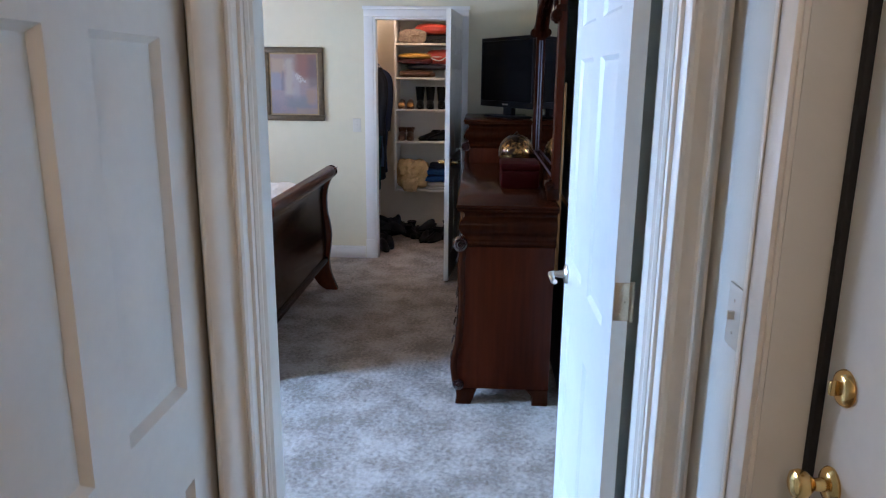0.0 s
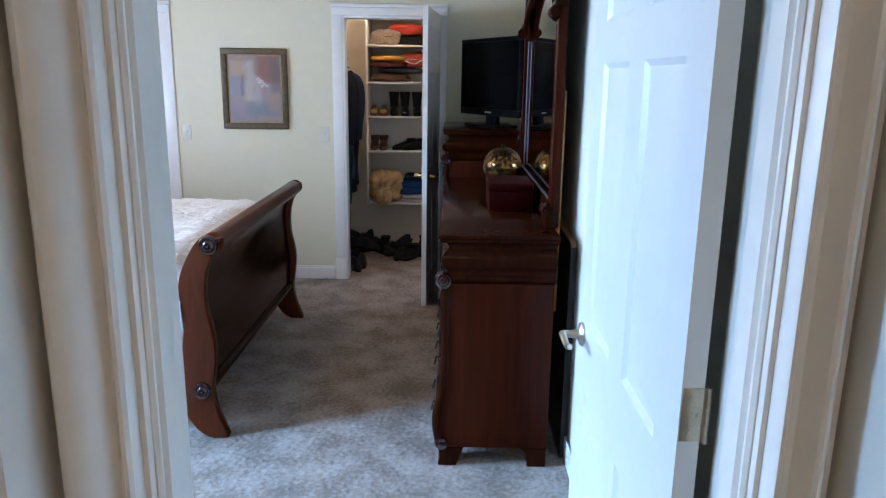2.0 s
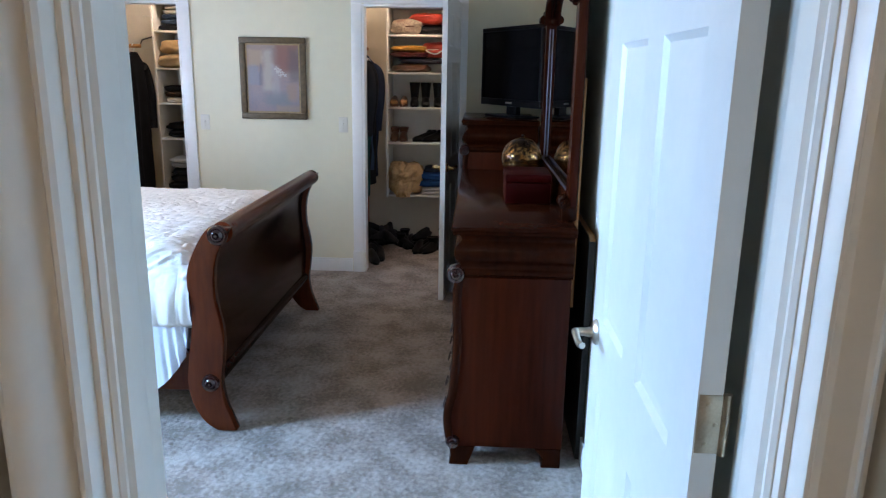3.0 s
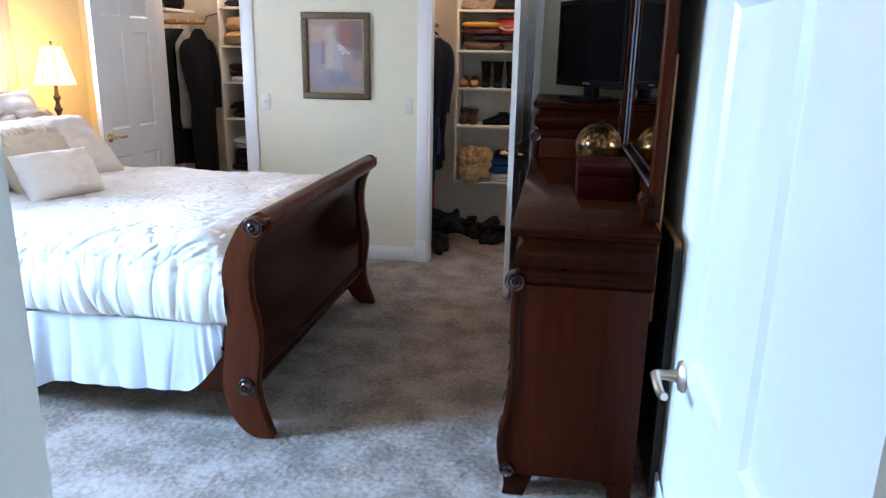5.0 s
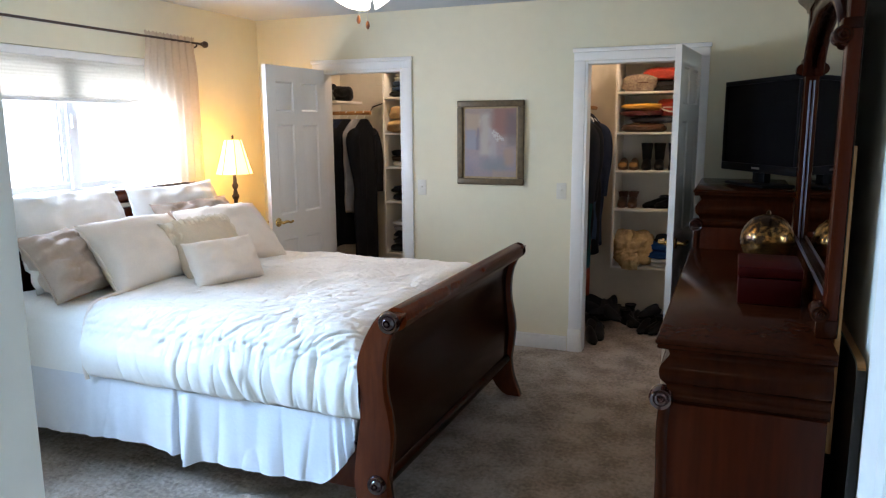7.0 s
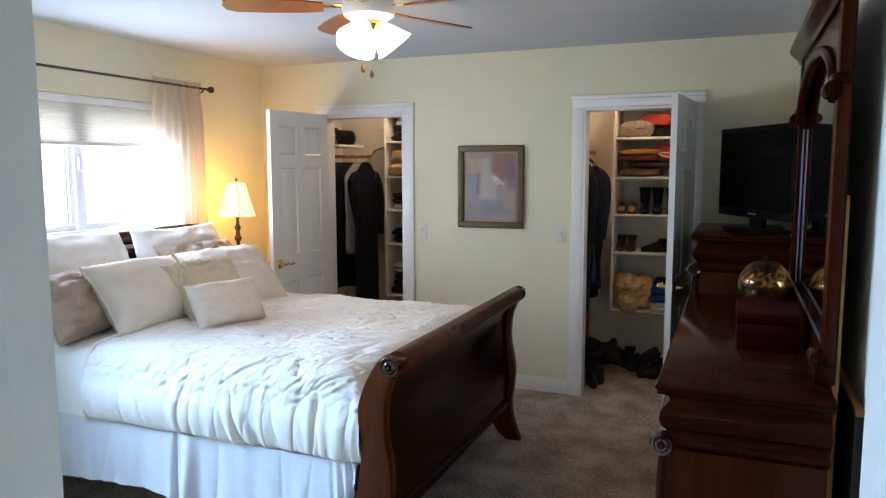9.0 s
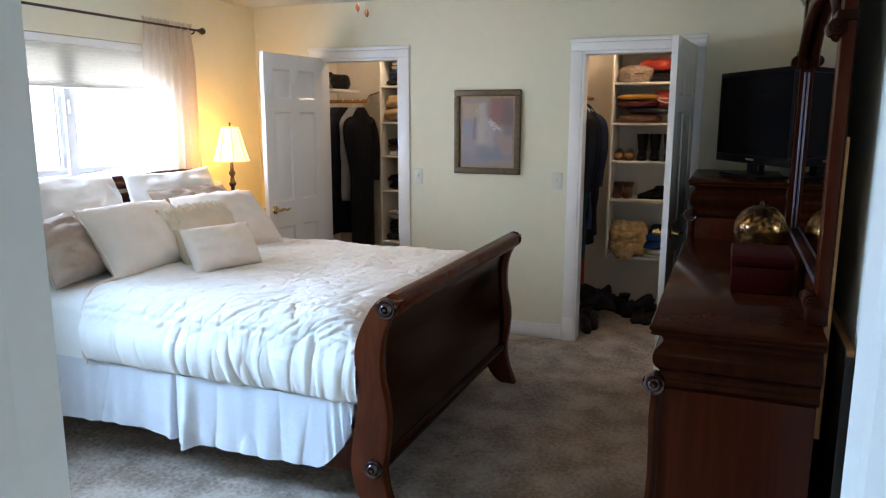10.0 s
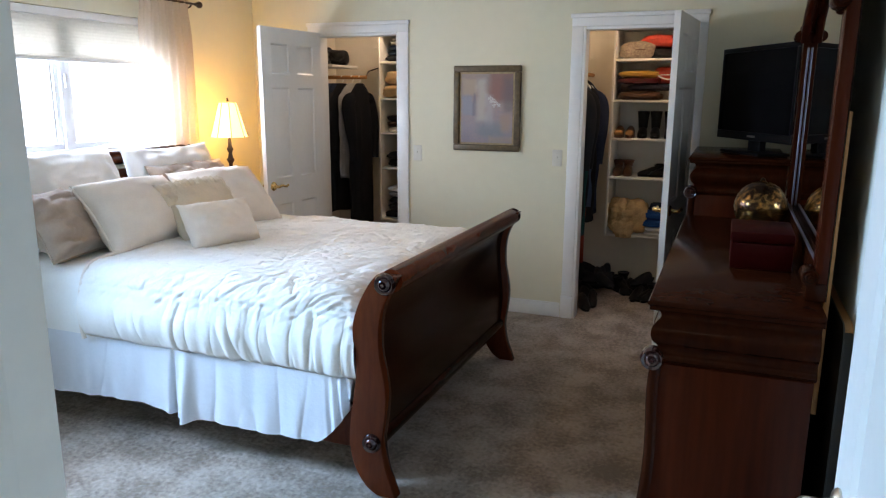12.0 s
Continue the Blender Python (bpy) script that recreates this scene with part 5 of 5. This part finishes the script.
PATTERN = shader("patterned_canvas", (0.40, 0.32, 0.24), 0.6, second=(0.16, 0.10, 0.07), scale=60, bump=0.2)


def shelf_unit(x0, x1, y0, y1, label):
    """Tall white shelving with a raised foot space: uprights and five shelves."""
    u = thing("shelf_unit", pose(x0, y0, 0), label, "shelves", "closet shelving")
    w, d = x1 - x0, y1 - y0
    for a in (0.0, w - 0.018):
        part("upright", box(bmesh.new(), a, a + 0.018, 0, d, 0.46, 2.13, 0.0015), SHELFW, u)
    for z in (0.462, 0.932, 1.242, 1.542, 1.857, 2.11):
        part("shelf", box(bmesh.new(), 0.0185, w - 0.0185, 0.002, d, z, z + 0.018, 0.0015), SHELFW, u)
    part("back_panel", box(bmesh.new(), 0.0185, w - 0.0185, d + 0.0005, d + 0.006, 0.465, 2.12), SHELFW, u, smooth=False)
    return u


SH_Z = [0.4805, 0.9505, 1.2605, 1.5605, 1.8755]
shelf_unit(-2.70, -2.06, 6.83, 7.27, "white closet shelving packed with folded clothes")
shelf_unit(-0.668, 0.05, 6.88, 7.27, "white closet shelving with bags, shoes and clothes")


def soft_lump(w, d, h, seed, rough=0.12, square=3.2, n=22, wrinkle=0.0):
    """A soft folded or slumped mass resting on z = 0."""
    bm = bmesh.new()
    rows = []
    for i in range(n + 1):
        th = math.pi * i / n
        ring = []
        for j in range(2 * n):
            ph = math.pi * j / n
            v = Vector((math.sin(th) * math.cos(ph), math.sin(th) * math.sin(ph), -math.cos(th)))
            k = (abs(v.x) ** square + abs(v.y) ** square + abs(v.z) ** square) ** (-1 / square)
            v *= k * (1 + rough * noise.noise(v * 1.8 + Vector((seed, seed * 2.3, 0))) + 0.4 * rough * noise.noise(v * 5 + Vector((seed * 1.7, 0, seed))))
            if wrinkle:
                c = v.normalized()
                v *= 1 - wrinkle * crease(c.x * 2.6 + seed, c.y * 2.6, c.z * 3.4, 7) - 0.5 * wrinkle * crease(c.x * 6, c.y * 6 + seed, c.z * 5, 6)
            ring.append(bm.verts.new((v.x * w / 2, v.y * d / 2, max(0.0, (v.z + 0.92) * h / 2))))
        rows.append(ring)
    for a, b in zip(rows, rows[1:]):
        for j in range(2 * n):
            bm.faces.new((a[j], a[(j + 1) % (2 * n)], b[(j + 1) % (2 * n)], b[j]))
    bmesh.ops.remove_doubles(bm, verts=bm.verts, dist=0.0004)
    return bm


def folded(x, y, z, w, d, h, mat, label, seed, layers=2, turn=0):
    """A folded garment: soft layers with rounded fold edges."""
    g = thing("folded_clothes", pose(x, y, z, 0, 0, turn), label, "clothes", "folded clothes")
    for k in range(layers):
        bm = soft_lump(w * (1 - 0.05 * k), d * (1 - 0.04 * k), h / layers, seed + k * 1.3, 0.12, 4.2, 20, 0.07)
        bm.transform(Matrix.Translation((0.008 * math.sin(seed * 3 + k * 2), 0.006 * math.cos(seed + k), k * h / layers * 0.96)))
        part("layer", bm, mat, g, angle=180)
    return g


def handbag(x, y, z, w, d, h, mat, label, seed, turn=0, trim=None, strap=True):
    b = thing("handbag", pose(x, y, z, 0, 0, turn), label, "handbag", "bags on the shelf")
    part("body", soft_lump(w, d, h, seed, 0.14, 3.2, 26, 0.10), mat, b, angle=180)
    part("trim", tube([(w * 0.50 * math.cos(t), d * 0.50 * math.sin(t), h * 0.47) for t in [math.pi * 2 * k / 30 for k in range(31)]], 0.004, 6), trim or mat, b)
    if strap:
        part("strap", tube(smooth_line([(-w * 0.4, -d * 0.35, h * 0.6), (-w * 0.2, -d * 0.53, h * 0.35), (w * 0.1, -d * 0.56, h * 0.22), (w * 0.35, -d * 0.45, h * 0.45)]), 0.006, 8), trim or mat, b)
    return b


def shoe(x, y, z, L, mat, turn, label, sole=BLACK, tall=0.0, toe=None, name="shoe"):
    """A shoe pointing to -y before it is turned: sole, upper and, for a boot, a shaft."""
    s = thing(name, pose(x, y, z, 0, 0, turn), label, "shoes" if name == "shoe" else "boots", "shoes in the closet")
    half = lambda t: 0.038 * (1 - 0.25 * (2 * t - 0.9) ** 2) * (1 if 0.06 < t < 0.94 else 0.75)
    for nm, z0, z1, m in (("sole", 0.0, 0.018, sole),):
        out = []
        for k in range(24):
            a = 2 * math.pi * k / 24
            out.append((0.038 * math.cos(a) * (1 + 0.12 * math.sin(a)), -L / 2 * math.sin(a)))
        bm = bmesh.new()
        lo = [bm.verts.new((p, q, z0)) for p, q in out]
        hi = [bm.verts.new((p, q, z1)) for p, q in out]
        for k in range(24):
            bm.faces.new((lo[k], lo[(k + 1) % 24], hi[(k + 1) % 24], hi[k]))
        bm.faces.new(lo)
        bm.faces.new(hi)
        part(nm, bm, m, s)
    bm = bmesh.new()
    rings = []
    for t, ht in ((0.02, 0.028), (0.10, 0.045), (0.25, 0.055), (0.42, 0.070), (0.60, 0.085), (0.78, 0.092), (0.92, 0.090), (0.985, 0.06)):
        ring = []
        for k in range(13):
            a = math.pi * k / 12
            ring.append(bm.verts.new((half(t) * math.cos(a), -L / 2 + L * t, 0.0185 + (ht - 0.018) * math.sin(a) ** 0.7)))
        rings.append(ring)
    for a, b in zip(rings, rings[1:]):
        for k in range(12):
            bm.faces.new((a[k], a[k + 1], b[k + 1], b[k]))
    bm.faces.new(rings[0])
    bm.faces.new(rings[-1])
    up = part("upper", bm, mat, s, angle=80)
    if toe:
        tb = soft_lump(0.070, 0.07, 0.05, 2.0, 0.02, 2.4, 10)
        tb.transform(Matrix.Translation((0, -L / 2 + 0.032, 0.015)))
        part("toe_cap", tb, toe, s, "tan toe cap", angle=180)
    if tall:
        pr = [(0.034, 0.07), (0.037, 0.10), (0.040, 0.07 + tall * 0.5), (0.047, 0.07 + tall * 0.92), (0.048, 0.07 + tall), (0.043, 0.07 + tall), (0.040, 0.07 + tall * 0.9)]
        part("shaft", lathe(pr, 20, Matrix.Translation((0, L * 0.26, 0)) @ Matrix.Diagonal((1, 1.15, 1, 1))), mat, s)
    return s


def garment(x, y, z, wide, length, mat, turn, label, seed, sleeves=True, thick=0.075, hook=WHITE):
    """A jacket, shirt or trousers on a hanger; its hook is at (x, y, z)."""
    g = thing("hanging_garment", pose(x, y, z, 0, 0, turn), label, "clothes", "clothes on the rail")
    nz, na = 34, 44
    bm = bmesh.new()
    rows = []
    for i in range(nz + 1):
        t = (i / nz) ** 1.6
        zz = -0.050 - t * length
        f = min(1.0, t * length / 0.12)
        hw = (0.055 + (wide / 2 - 0.055) * f ** 0.75) * (1 + 0.07 * t)
        th = thick / 2 * (0.35 + min(1, t * 4) * 0.65)
        ring = []
        for j in range(na):
            a = 2 * math.pi * j / na
            fold = 1 + min(1, t * 3) * (0.30 * math.sin(5 * a + seed) + 0.22 * math.sin(9 * a + seed * 2 + 2 * t)) * abs(math.sin(a)) + 0.30 * min(1, t * 4) * noise.noise((math.cos(a) * 4, seed * 3.1, t * 5)) + 0.12 * noise.noise((math.cos(a) * 2, math.sin(a) * 2 + seed, t * 4))
            edge = 1 + 0.09 * min(1, t * 5) * noise.noise((math.copysign(2.0, math.cos(a)), seed * 2.7, t * 6)) - 0.05 * t
            ring.append(bm.verts.new((hw * edge * math.copysign(abs(math.cos(a)) ** 0.8, math.cos(a)), th * math.sin(a) * fold, zz + 0.012 * math.sin(3 * a + seed) * (t > 0.97))))
        rows.append(ring)
    for a, b in zip(rows, rows[1:]):
        for j in range(na):
            bm.faces.new((a[j], a[(j + 1) % na], b[(j + 1) % na], b[j]))
    bm.faces.new(rows[0])
    bm.faces.new(rows[-1])
    body = part("body", bm, mat, g, angle=180)
    if sleeves:
        for s in (-1, 1):
            w = wide / 2
            pts = smooth_line([(s * (w - 0.055), 0, -0.165), (s * (w - 0.004), 0.01, -0.22), (s * (w + 0.012), -0.012, -0.38), (s * (w + 0.010), -0.03, -0.56), (s * (w + 0.002), -0.035, -0.70)], 4)
            part("sleeve", tube(pts, [0.045 + 0.018 * math.sin(math.pi * min(1, k / len(pts) * 1.4)) - 0.012 * k / len(pts) for k in range(len(pts))], 12), mat, body)
    hk = smooth_line([(0.0, 0, -0.060), (0.0, 0, -0.038), (0.016, 0, -0.026), (0.020, 0, -0.004), (0.0, 0, 0.0165), (-0.018, 0, 0.004)], 5)
    part("hanger_hook", tube(hk, 0.0045 if hook is WHITE else 0.0022, 8), hook, g)
    part("hanger", tube(smooth_line([(-wide * 0.42, 0, -0.165), (-0.10, 0, -0.095), (0, 0, -0.060), (0.10, 0, -0.095), (wide * 0.42, 0, -0.165)]), 0.006, 8), hook, g)
    return g


# closet behind the bed: a rail and shelf on the left, dark suits, folded clothes on the shelving
rl = thing("closet_rail", pose(-3.05, 6.62, 1.735), "round wooden closet rail under a white shelf", "closet rail", "closet rails")
part("rail", tube([(-0.348, 0, 0), (0.34, 0, 0)], 0.016, 14), PALEWOOD, rl)
part("shelf", box(bmesh.new(), -0.348, 0.10, -0.16, 0.30, 0.085, 0.105, 0.002), SHELFW, rl)
part("bracket", tube([(0.334, 0, 0.0), (0.334, 0.05, 0.05), (0.334, 0.30, 0.095), (0.334, 0.66, 0.095)], 0.006, 8), DARKMETAL, rl)
for zz in (0.0, 0.28):
    tagged(solid("shelf_standard", box(bmesh.new(), -2.98, -2.72, 7.288, 7.2995, 1.735 + zz, 1.747 + zz, 0.002), GREYPAINT), "thin grey shelf bracket on the closet wall", "bracket", "", "structure")
rows = ((-3.30, 0.42, 0.95, NAVY, 92, "navy jacket on a hanger", NICKEL), (-3.22, 0.42, 1.02, BLACKWOOL, 87, "black shirt on a hanger", NICKEL), (-3.15, 0.42, 1.05, CHAR, 95, "charcoal jacket on a hanger", NICKEL), (-3.08, 0.42, 1.0, DENIM, 89, "dark denim shirt on a hanger", NICKEL), (-3.01, 0.42, 1.05, NAVY, 93, "navy jacket on a hanger", NICKEL), (-2.945, 0.42, 1.10, BLACKWOOL, 88, "black jacket on a hanger", WHITE), (-2.85, 0.42, 0.80, GREYSHIRT, 86, "pale grey shirt on a hanger", WHITE), (-2.775, 0.43, 1.34, BLACKWOOL, 93, "long black coat on a hanger", WHITE))
for k, (gx, gw, gl, gm, gt, lab, hk) in enumerate(rows):
    garment(gx, 6.62, 1.735, gw, gl, gm, gt, lab, k * 1.7 + 0.4, gm is not GREYSHIRT, hook=hk)
for k, (bx0, bw, bag_mat, lab) in enumerate(((-3.20, 0.22, CHAR, "dark cap and bag on the closet shelf"), (-3.03, 0.17, BLACKL, "black leather bag on the closet shelf"), (-3.12, 0.30, GREYSHIRT, "pale folded cloth under the closet bags"))):
    handbag(bx0, 6.72, 1.8405, bw, 0.22, 0.17 - 0.03 * k, bag_mat, lab, 3.3 + k, 20 * k)
folded(-2.49, 6.99, SH_Z[3], 0.38, 0.36, 0.25, TAN, "tan folded sweaters on the closet shelf", 2.0, 2)
folded(-2.49, 7.03, SH_Z[4], 0.36, 0.32, 0.06, CHAR, "charcoal folded trousers on the closet shelf", 4.0, 1)
folded(-2.49, 7.03, SH_Z[4] + 0.056, 0.35, 0.31, 0.09, DENIM, "folded blue jeans on dark trousers", 5.0, 2)
folded(-2.49, 7.03, SH_Z[4] + 0.143, 0.30, 0.28, 0.075, WHITECLOTH, "folded white shirts on top of jeans", 6.0, 2)
folded(-2.49, 7.02, SH_Z[2], 0.36, 0.32, 0.05, WHITECLOTH, "folded white and dark shirts", 7.0, 1)
folded(-2.49, 7.02, SH_Z[2] + 0.047, 0.35, 0.31, 0.05, BROWNCLOTH, "folded brown shirt between other shirts", 7.6, 1)
folded(-2.49, 7.02, SH_Z[2] + 0.094, 0.34, 0.31, 0.06, CHAR, "folded charcoal shirt on the shirt stack", 8.2, 1)
folded(-2.49, 7.02, SH_Z[1], 0.36, 0.32, 0.14, BLACKWOOL, "black folded sweaters on the closet shelf", 9.0, 2)
folded(-2.49, 7.02, SH_Z[0], 0.38, 0.33, 0.20, CHAR, "charcoal folded trousers in a stack", 10.0, 3)
folded(-2.49, 7.02, SH_Z[0] + 0.194, 0.34, 0.31, 0.05, GREYSHIRT, "grey folded shirt on dark trousers", 11.0, 1)
folded(-2.49, 7.02, SH_Z[0] + 0.24, 0.33, 0.30, 0.05, WHITECLOTH, "white folded shirt on a grey one", 12.0, 1)

# closet by the chest: garments on the left, bags and shoes on the shelving, boots on the floor
rl2 = thing("closet_rail", pose(-0.895, 6.6, 1.76), "round wooden closet rail along the side wall", "closet rail", "closet rails")
part("rail", tube([(0, -0.46, 0), (0, 0.69, 0)], 0.016, 14), PALEWOOD, rl2)
part("cleat", box(bmesh.new(), -0.123, 0.02, -0.48, -0.462, -0.04, 0.03, 0.003), SHELFW, rl2)
rows = ((6.22, 0.36, 1.00, CHAR, "charcoal jacket on a hanger"), (6.31, 0.36, 1.15, TEAL, "dark teal dress on a hanger"), (6.40, 0.36, 0.98, BLACKWOOL, "black blazer on a hanger"), (6.49, 0.37, 0.95, DENIM, "blue denim jacket on a hanger"), (6.62, 0.25, 1.42, RUST, "rust red dress on a hanger"), (6.70, 0.36, 1.10, BLACKWOOL, "black skirt suit on a hanger"), (6.78, 0.36, 1.05, NAVY, "navy jacket on a hanger"))
for k, (gy, gw, gl, gm, lab) in enumerate(rows):
    garment(-0.895, gy, 1.76, gw - 0.03, gl, gm, 6 - 5 * (k % 3), lab, k * 1.3 + 0.9, k % 2 == 0, 0.075)

handbag(-0.50, 7.02, SH_Z[4], 0.27, 0.22, 0.14, PATTERN, "patterned canvas handbag with brown trim", 1.0, 8, BROWNL, False)
handbag(-0.26, 7.08, SH_Z[4], 0.30, 0.24, 0.09, CHAR, "dark flat bag under the red bag", 1.6, 0, BLACKL)
handbag(-0.32, 7.06, SH_Z[4] + 0.088, 0.32, 0.24, 0.10, REDL, "bright red leather clutch bag", 2.1, -12, REDL, False)
handbag(-0.46, 7.02, SH_Z[3], 0.34, 0.27, 0.075, BROWNL, "brown leather handbag lying flat", 3.0, 4, BROWNL)
handbag(-0.36, 7.05, SH_Z[3] + 0.07, 0.40, 0.27, 0.055, NAVYL, "navy leather handbag lying flat", 3.7, 0, NAVYL, False)
handbag(-0.47, 7.02, SH_Z[3] + 0.12, 0.34, 0.27, 0.06, MAROONL, "glossy maroon handbag lying flat", 4.2, -3, MAROONL)
handbag(-0.47, 7.02, SH_Z[3] + 0.176, 0.33, 0.25, 0.05, YELLOWL, "mustard yellow leather handbag", 5.2, 5, YELLOWL, False)
handbag(-0.24, 7.05, SH_Z[3] + 0.125, 0.24, 0.22, 0.14, REDL, "red leather handbag with pale handles", 6.4, -10, WHITECLOTH)
for dx in (0.0, 0.085):
    shoe(-0.61 + dx, 7.03, SH_Z[2], 0.25, BROWNL, 3, "brown leather shoe with a tan toe", BROWNL, 0.0, TANL)
for dx in (0.0, 0.10, 0.21):
    shoe(-0.43 + dx, 7.04, SH_Z[2], 0.25, BLACKL, 4, "black leather ankle boot", BLACK, 0.14, name="boot")
for dx in (0.0, 0.08):
    shoe(-0.61 + dx, 7.06, SH_Z[1], 0.24, BROWNL, 3, "brown leather shoe on the closet shelf", BROWNL, 0.05)
for dx in (0.0, 0.09):
    shoe(-0.33 + dx, 7.05, SH_Z[1], 0.26, BLACKL, -58, "black leather shoe lying on the closet shelf", BLACK, 0.02)
tn = thing("folded_clothes", pose(-0.50, 7.01, SH_Z[0]), "rumpled tan knit sweater slumped on the shelf", "clothes", "folded clothes")
part("sweater", soft_lump(0.34, 0.32, 0.30, 14.2, 0.20, 3.0, 44, 0.16), TAN, tn, angle=180)
sl = soft_lump(0.17, 0.12, 0.17, 3.9, 0.25, 2.4, 30, 0.16)
sl.transform(Matrix.Translation((-0.02, -0.135, -0.02)))
part("hanging_fold", sl, TAN, tn, angle=180)
folded(-0.25, 7.03, SH_Z[0], 0.24, 0.30, 0.075, WHITECLOTH, "folded white cloth on the low shelf", 15.0, 2)
folded(-0.26, 7.03, SH_Z[0] + 0.073, 0.24, 0.29, 0.13, ROYAL, "folded royal blue shirts on white cloth", 16.0, 2)
folded(-0.24, 7.05, SH_Z[0] + 0.20, 0.20, 0.26, 0.05, NAVY, "folded navy shirt on blue shirts", 17.0, 1)
rng = random.Random(11)
for k in range(26):
    a, b = -0.82 + 0.72 * rng.random(), 6.66 + 0.40 * rng.random()
    shoe(a, b, 0.004 + (0.085 if k % 3 == 2 else 0.0), 0.25, (BLACKL, BLACKL, CHAR)[k % 3], rng.uniform(-70, 70), "dark leather shoe in a heap on the closet floor", BLACK, 0.05 if k % 3 == 0 else 0.0, name="boot" if k % 3 == 0 else "shoe")
for k, (a, b, t) in enumerate(((-0.70, 6.30, 20), (-0.66, 6.42, 10), (-0.71, 6.52, 35))):
    shoe(a, b, 0.004, 0.25, BLACKL, t, "black shoe under the hanging clothes", BLACK)
